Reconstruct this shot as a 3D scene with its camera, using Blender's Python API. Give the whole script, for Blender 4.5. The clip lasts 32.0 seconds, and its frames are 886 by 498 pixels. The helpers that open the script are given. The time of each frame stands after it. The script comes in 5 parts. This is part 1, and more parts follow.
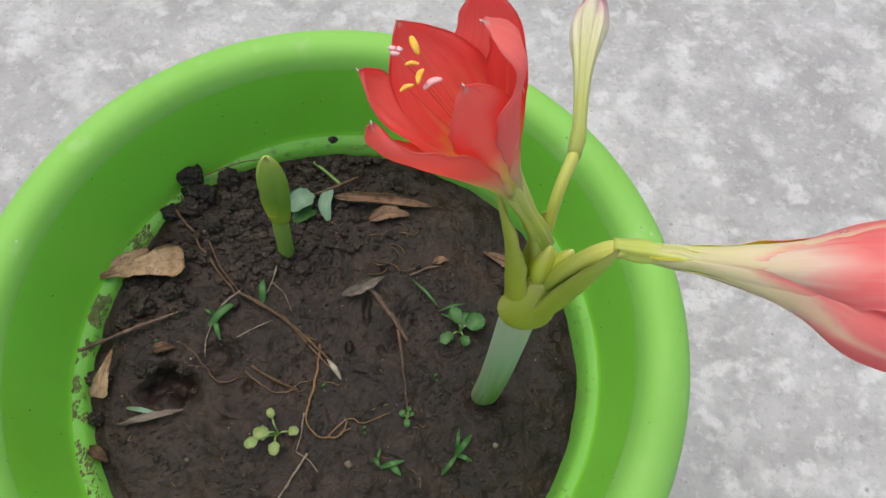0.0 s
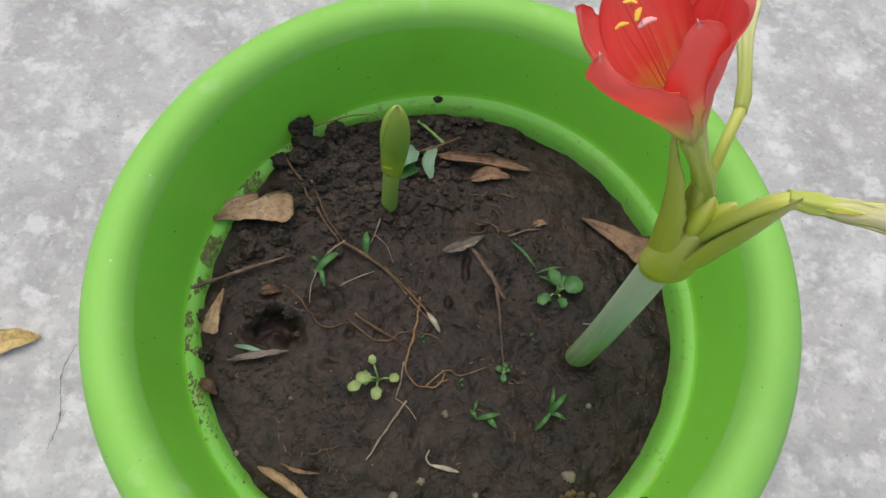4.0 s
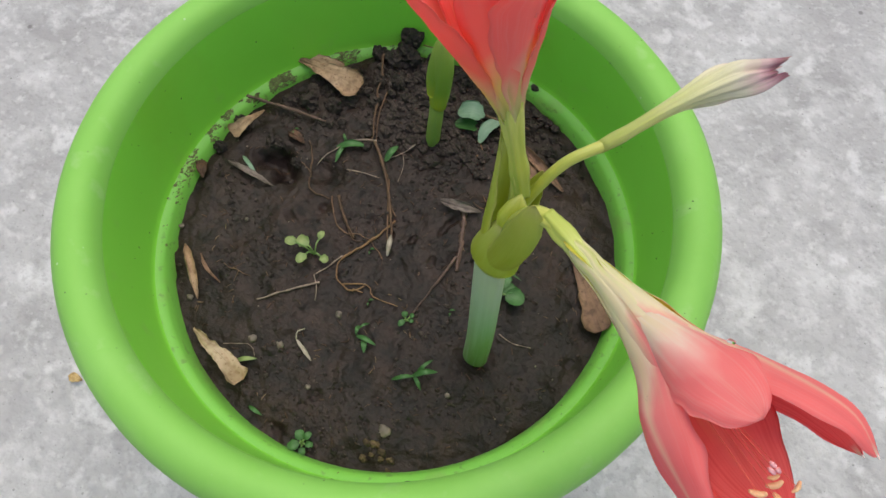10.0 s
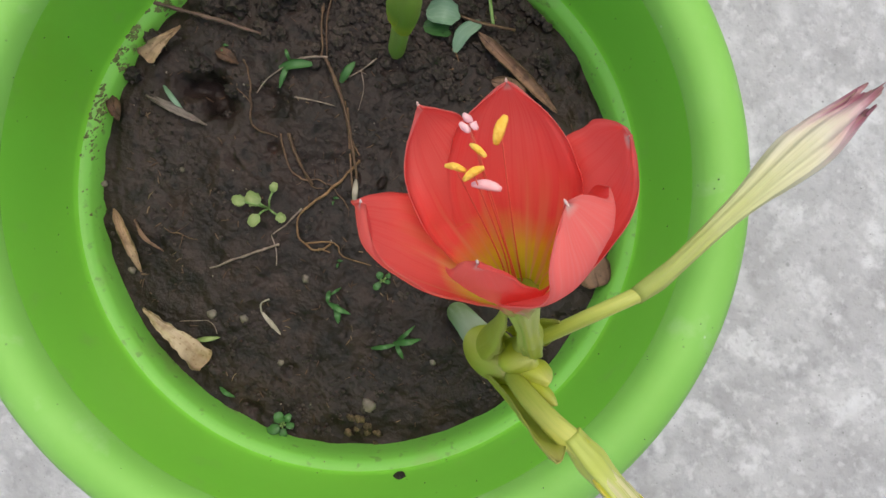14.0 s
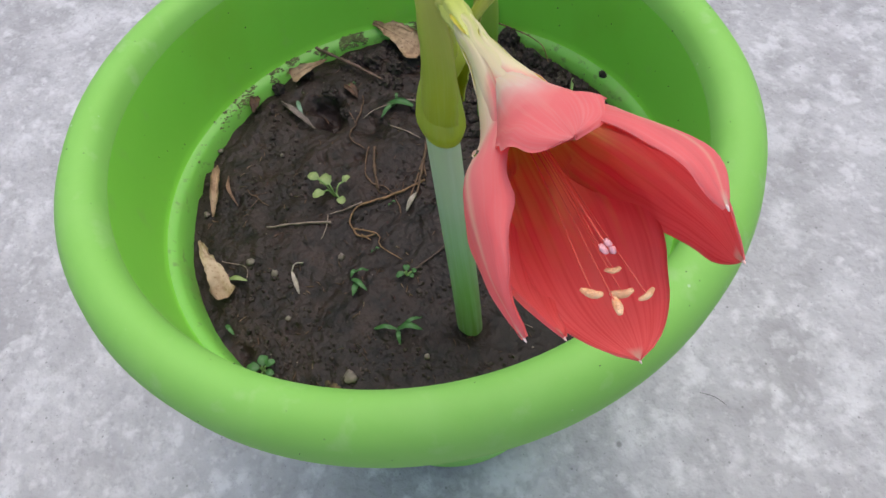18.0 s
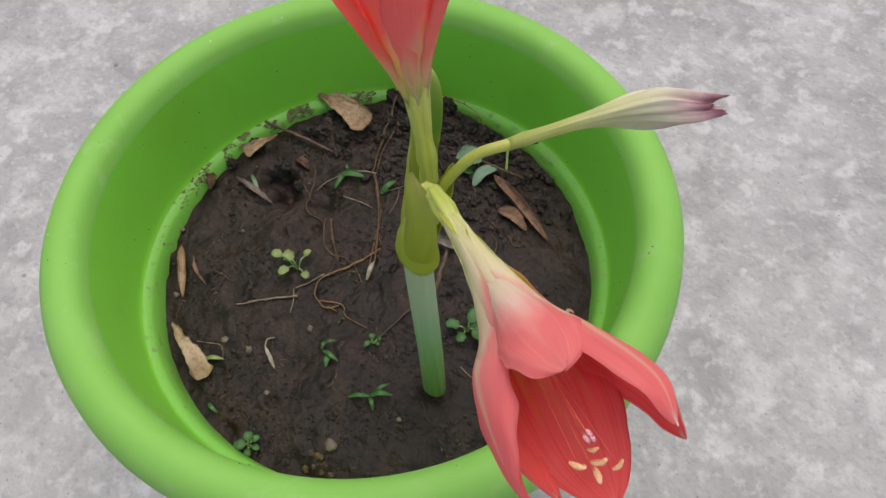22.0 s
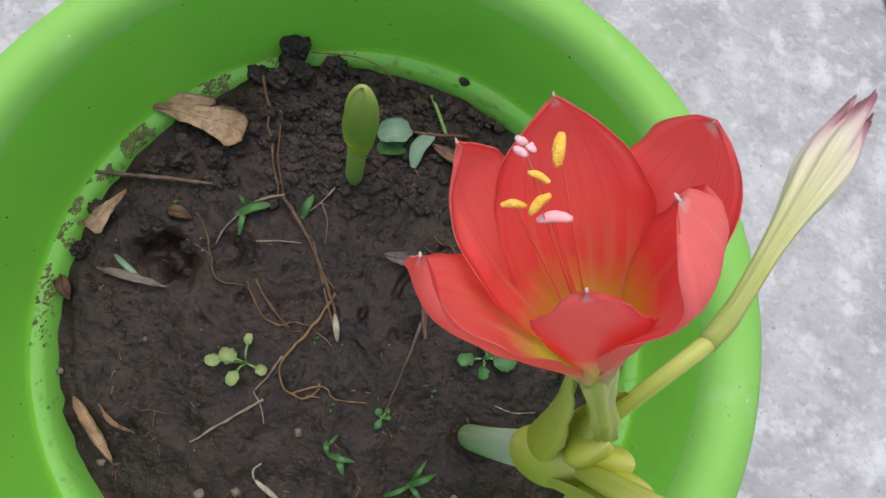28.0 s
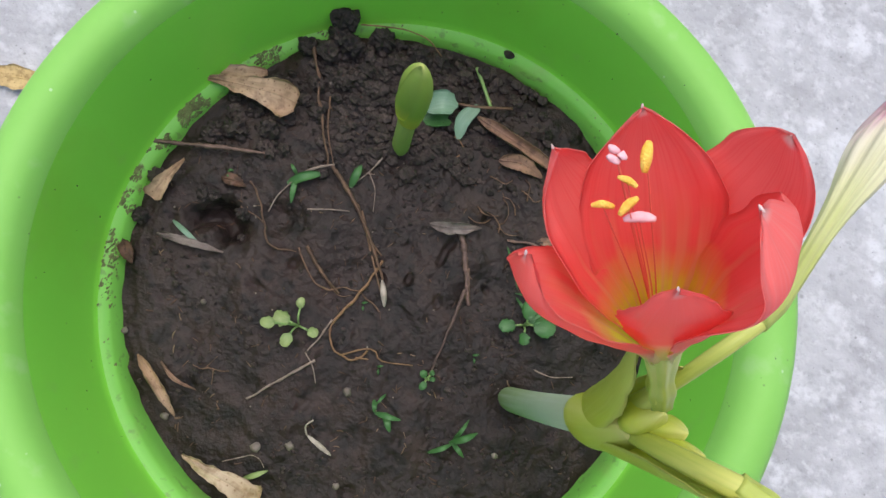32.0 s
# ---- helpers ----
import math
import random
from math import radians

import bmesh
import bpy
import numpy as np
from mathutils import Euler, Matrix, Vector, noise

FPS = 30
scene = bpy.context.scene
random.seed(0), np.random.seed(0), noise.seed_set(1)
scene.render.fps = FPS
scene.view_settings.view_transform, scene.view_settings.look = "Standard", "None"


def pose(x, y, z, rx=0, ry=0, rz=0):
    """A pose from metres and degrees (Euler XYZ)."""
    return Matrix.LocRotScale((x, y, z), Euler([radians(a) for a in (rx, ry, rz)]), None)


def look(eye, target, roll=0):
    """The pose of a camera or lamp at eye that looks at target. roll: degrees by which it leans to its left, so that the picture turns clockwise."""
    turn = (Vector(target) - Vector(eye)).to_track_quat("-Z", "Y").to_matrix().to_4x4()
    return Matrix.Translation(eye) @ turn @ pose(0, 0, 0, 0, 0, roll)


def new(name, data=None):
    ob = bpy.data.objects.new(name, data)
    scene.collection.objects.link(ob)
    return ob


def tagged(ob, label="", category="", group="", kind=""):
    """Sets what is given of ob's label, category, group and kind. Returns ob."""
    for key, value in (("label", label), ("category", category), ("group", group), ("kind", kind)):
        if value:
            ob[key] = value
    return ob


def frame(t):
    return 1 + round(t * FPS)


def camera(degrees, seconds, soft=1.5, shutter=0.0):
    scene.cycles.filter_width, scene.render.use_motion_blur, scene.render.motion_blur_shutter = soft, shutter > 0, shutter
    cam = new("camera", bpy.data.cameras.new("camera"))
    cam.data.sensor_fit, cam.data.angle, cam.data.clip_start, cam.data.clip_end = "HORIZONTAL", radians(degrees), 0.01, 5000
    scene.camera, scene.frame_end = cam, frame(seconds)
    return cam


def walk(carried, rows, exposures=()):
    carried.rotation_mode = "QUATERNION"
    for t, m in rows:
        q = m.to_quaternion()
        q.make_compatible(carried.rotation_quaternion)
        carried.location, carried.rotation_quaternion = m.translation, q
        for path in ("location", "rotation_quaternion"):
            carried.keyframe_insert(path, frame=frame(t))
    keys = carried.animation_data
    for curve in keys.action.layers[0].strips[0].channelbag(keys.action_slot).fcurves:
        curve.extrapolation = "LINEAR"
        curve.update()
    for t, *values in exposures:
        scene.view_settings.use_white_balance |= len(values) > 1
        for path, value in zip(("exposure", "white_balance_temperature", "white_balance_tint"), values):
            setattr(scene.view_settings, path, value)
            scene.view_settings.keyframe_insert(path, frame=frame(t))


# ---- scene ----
cam = camera(62.9, 32.0)
PATH = [
    (0, 0.0508, -0.1092, 0.7391, 22.34, -1.96, -0.03),
    (0.5, 0.0530, -0.0952, 0.7366, 21.13, -0.52, 3.32),
    (1, 0.0424, -0.0958, 0.7426, 20.37, 1.86, 6.14),
    (1.5, 0.0136, -0.1115, 0.7201, 20.04, -0.41, 3.05),
    (2, 0.0059, -0.1198, 0.7144, 19.76, -0.91, 2.73),
    (2.5, -0.0067, -0.1357, 0.7076, 19.19, -1.43, 3.44),
    (3, -0.0062, -0.1380, 0.7123, 19.67, -1.18, 3.95),
    (3.5, 0.0029, -0.1294, 0.7271, 20.38, -1.10, 4.63),
    (5.5, -0.0190, -0.1371, 0.7541, 21.64, -3.24, 0.27),
    (6, -0.0170, -0.1441, 0.7483, 21.34, -1.80, 4.72),
    (6.5, 0.0324, -0.1438, 0.7452, 22.08, -0.80, 13.83),
    (7, 0.0737, -0.1332, 0.7416, 22.87, -0.46, 20.56),
    (7.5, 0.1246, -0.1256, 0.7520, 22.83, 2.83, 29.48),
    (8, 0.1251, -0.1423, 0.7513, 22.89, -0.60, 29.63),
    (8.5, 0.1322, -0.1522, 0.7634, 24.12, -0.43, 30.13),
    (9, 0.1636, -0.1425, 0.7446, 23.05, -0.79, 36.69),
    (9.5, 0.1757, -0.1194, 0.7439, 22.27, -1.01, 41.87),
    (10, 0.1631, -0.1185, 0.7456, 22.53, 0.05, 44.20),
    (10.5, 0.1714, -0.0995, 0.7384, 22.83, 1.18, 43.85),
    (11, 0.1510, -0.0922, 0.7573, 22.95, -0.71, 43.89),
    (11.5, 0.1199, -0.0873, 0.7517, 20.51, -1.51, 45.34),
    (12, 0.0782, -0.0724, 0.7320, 12.76, -3.85, 40.65),
    (12.5, 0.0638, -0.0473, 0.7331, 6.35, -2.67, 44.34),
    (13, 0.0535, -0.0176, 0.7185, 2.28, -3.17, 45.05),
    (13.5, 0.0487, -0.0053, 0.7122, 0.32, -2.16, 40.68),
    (14, 0.0534, -0.0085, 0.7133, 0.93, -1.85, 40.77),
    (14.5, 0.0507, -0.0009, 0.7280, 4.92, -1.04, 41.15),
    (16.5, 0.1507, -0.0954, 0.6991, 24.77, 3.97, 45.84),
    (17, 0.2103, -0.1218, 0.6570, 30.29, 3.68, 49.51),
    (17.5, 0.2716, -0.1106, 0.6499, 32.50, 5.16, 58.82),
    (18, 0.2761, -0.0976, 0.6609, 32.53, 5.82, 59.31),
    (18.5, 0.2800, -0.0947, 0.6774, 32.65, 5.18, 59.12),
    (19, 0.2955, -0.0902, 0.6798, 32.92, 4.59, 58.73),
    (19.5, 0.3014, -0.0865, 0.6891, 33.22, 4.32, 58.86),
    (20, 0.2994, -0.0832, 0.6910, 33.13, 4.02, 59.12),
    (20.5, 0.2920, -0.0849, 0.6978, 33.40, 3.62, 59.10),
    (21, 0.2907, -0.0835, 0.7063, 33.47, 3.45, 59.10),
    (21.5, 0.2752, -0.0857, 0.7265, 32.82, 1.59, 55.24),
    (22, 0.2420, -0.0985, 0.7353, 30.28, 2.24, 52.94),
    (22.5, 0.2020, -0.0983, 0.7393, 27.52, 1.41, 50.54),
    (23, 0.1711, -0.0913, 0.7519, 24.73, 1.59, 44.72),
    (23.5, 0.1221, -0.0948, 0.7579, 20.74, -0.67, 37.06),
    (24, 0.0848, -0.0851, 0.7663, 18.79, -3.67, 31.41),
    (24.5, 0.0711, -0.0794, 0.7525, 16.41, -3.73, 31.63),
    (26.5, 0.0387, -0.0344, 0.6903, 13.31, -4.74, 29.73),
    (27, 0.0376, -0.0340, 0.6894, 13.29, -4.61, 29.77),
    (27.5, 0.0421, -0.0323, 0.6865, 13.02, -4.11, 29.61),
    (28, 0.0453, -0.0306, 0.6853, 12.94, -4.41, 29.38),
    (28.5, 0.0376, -0.0333, 0.6907, 12.02, -2.61, 32.55),
    (29, 0.0259, -0.0255, 0.6976, 9.42, -2.22, 31.90),
    (29.5, 0.0155, -0.0246, 0.6857, 6.44, -5.28, 28.70),
    (30, 0.0177, -0.0213, 0.6881, 6.89, -4.97, 28.71),
    (30.5, 0.0168, -0.0286, 0.6980, 8.31, -4.02, 29.73),
    (31, 0.0261, -0.0367, 0.7016, 9.37, -2.29, 30.09),
    (31.5, 0.0267, -0.0366, 0.7009, 9.36, -3.36, 30.46),
    (32, 0.0298, -0.0356, 0.7004, 9.57, -3.12, 30.45),
]
walk(cam, [(t, pose(*place)) for t, *place in PATH], exposures=[(0, 0.43, 6650, 5), (14.5, 0.40, 6600, 5), (17, 0.42, 6400, 8), (18, 0.42, 6250, 10), (19, 0.35, 6400, 10), (21, 0.32, 6600, 9), (22, 0.24, 6750, 9), (23, 0.33, 6650, 8), (24, 0.41, 6600, 7), (27, 0.46, 6350, 8), (29, 0.50, 6200, 10), (29.5, 0.66, 6150, 10), (30, 0.78, 6100, 10), (31, 0.64, 6100, 10), (32, 0.64, 6100, 10)])

# ---- light: an overcast sky with a broad, soft glow ----
world = bpy.data.worlds.new("sky")
scene.world = world
world.use_nodes = True
wn = world.node_tree.nodes
sky = wn.new("ShaderNodeTexSky")
sky.sky_type, sky.sun_disc = "NISHITA", False
sky.sun_elevation, sky.sun_rotation = radians(74), radians(-31)
sky.air_density, sky.dust_density, sky.ozone_density = 1.0, 4.0, 0.6
wn["Background"].inputs["Strength"].default_value = 0.140
world.node_tree.links.new(sky.outputs["Color"], wn["Background"].inputs["Color"])
sun = new("sun", bpy.data.lights.new("sun", "SUN"))
sun.data.energy, sun.data.angle, sun.data.color = 0.9, radians(60), (1.0, 0.94, 0.85)
sun.matrix_world = look((-0.18, 0.30, 1.45), (0, 0, 0))


# ---- materials ----
def material(name, ramp, scale=40.0, rough=0.6, bump=0.2, bump_scale=150.0, depth=0.001, detail=6.0, spec=0.4,
             clear=0.0, translucent=0.0, mix=None, broad=None, spots=None, object_random=0.0, distortion=0.3):
    """Noise ramp of colours with a second, larger mottling (mix), dark or light spots and fine relief."""
    m = bpy.data.materials.new(name)
    m.use_nodes = True
    t = m.node_tree
    n, l = t.nodes, t.links
    b = n["Principled BSDF"]
    co = n.new("ShaderNodeTexCoord")
    no = n.new("ShaderNodeTexNoise")
    no.inputs["Scale"].default_value, no.inputs["Detail"].default_value = scale, detail
    no.inputs["Distortion"].default_value = distortion
    l.new(co.outputs["Object"], no.inputs["Vector"])
    cr = n.new("ShaderNodeValToRGB")
    e = cr.color_ramp.elements
    while len(e) < len(ramp):
        e.new(0.5)
    for el, (p, c) in zip(e, ramp):
        el.position, el.color = p, (*c, 1)
    l.new(no.outputs["Fac"], cr.inputs["Fac"])
    col = cr.outputs["Color"]

    def blend(col, fac, colour):
        mx = n.new("ShaderNodeMix")
        mx.data_type = "RGBA"
        l.new(fac, mx.inputs["Factor"])
        l.new(col, mx.inputs["A"])
        mx.inputs["B"].default_value = (*colour, 1)
        return mx.outputs["Result"]

    for sc, lo, hi, colour, amount in [k for k in (broad, *(mix if isinstance(mix, list) else [mix])) if k]:
        n2 = n.new("ShaderNodeTexNoise")
        n2.inputs["Scale"].default_value, n2.inputs["Detail"].default_value = sc, 5
        l.new(co.outputs["Object"], n2.inputs["Vector"])
        mr = n.new("ShaderNodeMapRange")
        mr.inputs["From Min"].default_value, mr.inputs["From Max"].default_value = lo, hi
        mr.inputs["To Max"].default_value = amount
        l.new(n2.outputs["Fac"], mr.inputs["Value"])
        col = blend(col, mr.outputs["Result"], colour)
    for sc, size, colour, amount in spots or []:
        vo = n.new("ShaderNodeTexVoronoi")
        vo.inputs["Scale"].default_value = sc
        l.new(co.outputs["Object"], vo.inputs["Vector"])
        mr = n.new("ShaderNodeMapRange")
        mr.inputs["From Min"].default_value, mr.inputs["From Max"].default_value = size, size * 0.55
        mr.inputs["To Max"].default_value = amount
        l.new(vo.outputs["Distance"], mr.inputs["Value"])
        col = blend(col, mr.outputs["Result"], colour)
    if object_random:
        oi = n.new("ShaderNodeObjectInfo")
        hs = n.new("ShaderNodeHueSaturation")
        mr = n.new("ShaderNodeMapRange")
        mr.inputs["To Min"].default_value, mr.inputs["To Max"].default_value = 1 - object_random, 1 + object_random
        l.new(oi.outputs["Random"], mr.inputs["Value"])
        l.new(mr.outputs["Result"], hs.inputs["Value"])
        l.new(col, hs.inputs["Color"])
        col = hs.outputs["Color"]
    l.new(col, b.inputs["Base Color"])
    b.inputs["Roughness"].default_value = rough
    b.inputs["Specular IOR Level"].default_value = spec
    b.inputs["Coat Weight"].default_value = clear
    if bump:
        nb = n.new("ShaderNodeTexNoise")
        nb.inputs["Scale"].default_value, nb.inputs["Detail"].default_value = bump_scale, 8
        l.new(co.outputs["Object"], nb.inputs["Vector"])
        bp = n.new("ShaderNodeBump")
        bp.inputs["Strength"].default_value, bp.inputs["Distance"].default_value = bump, depth
        l.new(nb.outputs["Fac"], bp.inputs["Height"])
        l.new(bp.outputs["Normal"], b.inputs["Normal"])
    if translucent:
        tr = n.new("ShaderNodeBsdfTranslucent")
        ms = n.new("ShaderNodeMixShader")
        ms.inputs["Fac"].default_value = translucent
        l.new(col, tr.inputs["Color"])
        l.new(b.outputs["BSDF"], ms.inputs[1])
        l.new(tr.outputs["BSDF"], ms.inputs[2])
        l.new(ms.outputs["Shader"], n["Material Output"].inputs["Surface"])
    return m


def striped(name, ramp, vein, vein_amount, rough=0.45, translucent=0.2, keel=None, veins=26.0, edge=None, bump=0.25, tip=None, streak=None, blotch=None, rib=None):
    """Colour along a petal, bract or leaf (its U runs from base to tip, V across), with lengthwise veins and a keel."""
    m = bpy.data.materials.new(name)
    m.use_nodes = True
    t = m.node_tree
    n, l = t.nodes, t.links
    b = n["Principled BSDF"]
    uv = n.new("ShaderNodeUVMap")
    uv.uv_map = "UVMap"
    sp = n.new("ShaderNodeSeparateXYZ")
    l.new(uv.outputs["UV"], sp.inputs["Vector"])
    co = n.new("ShaderNodeTexCoord")
    no = n.new("ShaderNodeTexNoise")
    no.inputs["Scale"].default_value, no.inputs["Detail"].default_value = 90, 4
    l.new(co.outputs["Object"], no.inputs["Vector"])

    def maths(op, a, c, d=None):
        k = n.new("ShaderNodeMath")
        k.operation = op
        for s, v in zip(k.inputs, (a, c, d)):
            if v is None:
                continue
            if isinstance(v, (int, float)):
                s.default_value = v
            else:
                l.new(v, s)
        return k.outputs[0]

    across = maths("ABSOLUTE", maths("SUBTRACT", sp.outputs["Y"], 0.5), 0)
    wob = maths("MULTIPLY_ADD", maths("SUBTRACT", no.outputs["Fac"], 0.5), 0.16, sp.outputs["X"])
    if keel:
        wob = maths("MINIMUM", maths("MULTIPLY_ADD", across, keel, wob), 0.94)
    cr = n.new("ShaderNodeValToRGB")
    e = cr.color_ramp.elements
    while len(e) < len(ramp):
        e.new(0.5)
    for el, (p, c) in zip(e, ramp):
        el.position, el.color = p, (*c, 1)
    l.new(wob, cr.inputs["Fac"])
    st = n.new("ShaderNodeTexNoise")
    mp = n.new("ShaderNodeMapping")
    mp.inputs["Scale"].default_value = (2.2, veins, 1)
    l.new(uv.outputs["UV"], mp.inputs["Vector"])
    l.new(mp.outputs["Vector"], st.inputs["Vector"])
    st.inputs["Scale"].default_value, st.inputs["Detail"].default_value = 1.0, 3
    mr = n.new("ShaderNodeMapRange")
    mr.inputs["From Min"].default_value, mr.inputs["From Max"].default_value = 0.45, 0.72
    mr.inputs["To Max"].default_value = vein_amount
    l.new(st.outputs["Fac"], mr.inputs["Value"])
    mx = n.new("ShaderNodeMix")
    mx.data_type = "RGBA"
    vein_fac = mr.outputs["Result"]
    if streak or keel:
        throat = n.new("ShaderNodeMapRange")
        throat.inputs["From Min"].default_value, throat.inputs["From Max"].default_value = 0.28, 0.50
        l.new(sp.outputs["X"], throat.inputs["Value"])
        vein_fac = maths("MULTIPLY", vein_fac, throat.outputs["Result"])
    l.new(vein_fac, mx.inputs["Factor"])
    l.new(cr.outputs["Color"], mx.inputs["A"])
    mx.inputs["B"].default_value = (*vein, 1)
    col = mx.outputs["Result"]
    if streak:
        # pale streaks that run out of the throat
        ns = n.new("ShaderNodeTexNoise")
        ms2 = n.new("ShaderNodeMapping")
        ms2.inputs["Scale"].default_value = (0.6, 11, 1)
        l.new(uv.outputs["UV"], ms2.inputs["Vector"])
        l.new(ms2.outputs["Vector"], ns.inputs["Vector"])
        ns.inputs["Scale"].default_value, ns.inputs["Detail"].default_value = 1.0, 1
        far = n.new("ShaderNodeMapRange")
        far.inputs["From Min"].default_value, far.inputs["From Max"].default_value = streak[1], 0.15
        l.new(sp.outputs["X"], far.inputs["Value"])
        line = n.new("ShaderNodeMapRange")
        line.inputs["From Min"].default_value, line.inputs["From Max"].default_value = 0.50, 0.62
        l.new(ns.outputs["Fac"], line.inputs["Value"])
        m5 = n.new("ShaderNodeMix")
        m5.data_type = "RGBA"
        l.new(maths("MULTIPLY", far.outputs["Result"], line.outputs["Result"]), m5.inputs["Factor"])
        l.new(col, m5.inputs["A"])
        m5.inputs["B"].default_value = (*streak[0], 1)
        col = m5.outputs["Result"]
    if tip:
        mt = n.new("ShaderNodeMapRange")
        mt.inputs["From Min"].default_value, mt.inputs["From Max"].default_value = 0.965, 0.99
        l.new(sp.outputs["X"], mt.inputs["Value"])
        m4 = n.new("ShaderNodeMix")
        m4.data_type = "RGBA"
        mid = n.new("ShaderNodeMapRange")
        mid.inputs["From Min"].default_value, mid.inputs["From Max"].default_value = 0.22, 0.10
        l.new(across, mid.inputs["Value"])
        l.new(maths("MULTIPLY", mt.outputs["Result"], mid.outputs["Result"]), m4.inputs["Factor"])
        l.new(col, m4.inputs["A"])
        m4.inputs["B"].default_value = (*tip, 1)
        col = m4.outputs["Result"]
    if edge:
        me = n.new("ShaderNodeMapRange")
        me.inputs["From Min"].default_value, me.inputs["From Max"].default_value = 0.40, 0.5
        me.inputs["To Max"].default_value = edge[1]
        l.new(across, me.inputs["Value"])
        m3 = n.new("ShaderNodeMix")
        m3.data_type = "RGBA"
        l.new(me.outputs["Result"], m3.inputs["Factor"])
        l.new(col, m3.inputs["A"])
        m3.inputs["B"].default_value = (*edge[0], 1)
        col = m3.outputs["Result"]
    if rib:
        # pale midrib that runs out towards the tip
        near = n.new("ShaderNodeMapRange")
        near.inputs["From Min"].default_value, near.inputs["From Max"].default_value = rib[1], rib[1] * 0.25
        l.new(maths("MULTIPLY_ADD", sp.outputs["X"], rib[1] * 0.7, across), near.inputs["Value"])
        m7 = n.new("ShaderNodeMix")
        m7.data_type = "RGBA"
        l.new(maths("MULTIPLY", near.outputs["Result"], rib[2]), m7.inputs["Factor"])
        l.new(col, m7.inputs["A"])
        m7.inputs["B"].default_value = (*rib[0], 1)
        col = m7.outputs["Result"]
    if blotch:
        # brown stains and small dark spots
        nb = n.new("ShaderNodeTexNoise")
        nb.inputs["Scale"].default_value, nb.inputs["Detail"].default_value = 210, 6
        l.new(co.outputs["Object"], nb.inputs["Vector"])
        vo = n.new("ShaderNodeTexVoronoi")
        vo.inputs["Scale"].default_value = 330
        l.new(co.outputs["Object"], vo.inputs["Vector"])
        for out, lo, hi, amount in ((nb.outputs["Fac"], 0.48, 0.68, 0.65), (vo.outputs["Distance"], 0.22, 0.12, 0.8)):
            mb = n.new("ShaderNodeMapRange")
            mb.inputs["From Min"].default_value, mb.inputs["From Max"].default_value = lo, hi
            mb.inputs["To Max"].default_value = amount
            l.new(out, mb.inputs["Value"])
            m6 = n.new("ShaderNodeMix")
            m6.data_type = "RGBA"
            l.new(mb.outputs["Result"], m6.inputs["Factor"])
            l.new(col, m6.inputs["A"])
            m6.inputs["B"].default_value = (*blotch, 1)
            col = m6.outputs["Result"]
    l.new(col, b.inputs["Base Color"])
    b.inputs["Roughness"].default_value = rough
    b.inputs["Specular IOR Level"].default_value = 0.35
    bp = n.new("ShaderNodeBump")
    bp.inputs["Strength"].default_value, bp.inputs["Distance"].default_value = bump, 0.0006
    l.new(st.outputs["Fac"], bp.inputs["Height"])
    l.new(bp.outputs["Normal"], b.inputs["Normal"])
    tr = n.new("ShaderNodeBsdfTranslucent")
    l.new(col, tr.inputs["Color"])
    ms = n.new("ShaderNodeMixShader")
    ms.inputs["Fac"].default_value = translucent
    l.new(b.outputs["BSDF"], ms.inputs[1])
    l.new(tr.outputs["BSDF"], ms.inputs[2])
    l.new(ms.outputs["Shader"], n["Material Output"].inputs["Surface"])
    return m


CONCRETE = material("concrete", [(0.30, (0.325, 0.318, 0.314)), (0.46, (0.395, 0.388, 0.384)), (0.58, (0.435, 0.428, 0.424)), (0.74, (0.53, 0.523, 0.52))],
                    scale=13, rough=0.84, bump=1.0, bump_scale=110, depth=0.0036, detail=12, spec=0.22, distortion=0.8,
                    mix=[(24, 0.585, 0.655, (0.62, 0.615, 0.61), 0.60), (44, 0.56, 0.70, (0.62, 0.615, 0.61), 0.45), (15, 0.54, 0.66, (0.60, 0.595, 0.59), 0.55), (62, 0.56, 0.72, (0.28, 0.272, 0.268), 0.40), (150, 0.55, 0.68, (0.25, 0.243, 0.238), 0.32), (90, 0.58, 0.68, (0.60, 0.595, 0.59), 0.38)],
                    broad=(4.0, 0.44, 0.62, (0.31, 0.302, 0.298), 0.55), spots=[(46, 0.07, (0.16, 0.155, 0.15), 0.6), (13, 0.05, (0.12, 0.115, 0.11), 0.6), (95, 0.09, (0.20, 0.195, 0.19), 0.55)])
CRACK = material("crack_shadow", [(0.3, (0.05, 0.048, 0.046)), (0.7, (0.13, 0.126, 0.122))], scale=120, rough=0.95, bump=0.4)
# wall and ledge are one plastic; the wall's tone is raised against its shade
PLASTIC = material("green_plastic", [(0.3, (0.272, 0.710, 0.062)), (0.7, (0.292, 0.735, 0.072))], scale=14, rough=0.42, bump=0.08, bump_scale=260, depth=0.0006,
                   spec=0.50, mix=[(35, 0.62, 0.8, (0.36, 0.52, 0.18), 0.35), (9, 0.56, 0.72, (0.24, 0.50, 0.03), 0.35)], spots=[(70, 0.05, (0.10, 0.16, 0.05), 0.35)])
# sky sheen is painted into the greyer base; scuffs and specks lie over it
RIM = material("scuffed_sheen_green_plastic", [(0.3, (0.212, 0.480, 0.076)), (0.7, (0.232, 0.505, 0.092))], scale=18, rough=0.60, bump=0.10, bump_scale=220, depth=0.0006, spec=0.32,
               mix=[(55, 0.60, 0.72, (0.40, 0.58, 0.27), 0.28), (12, 0.55, 0.70, (0.29, 0.55, 0.14), 0.40)], spots=[(75, 0.05, (0.10, 0.16, 0.05), 0.5), (52, 0.05, (0.55, 0.66, 0.48), 0.5)])
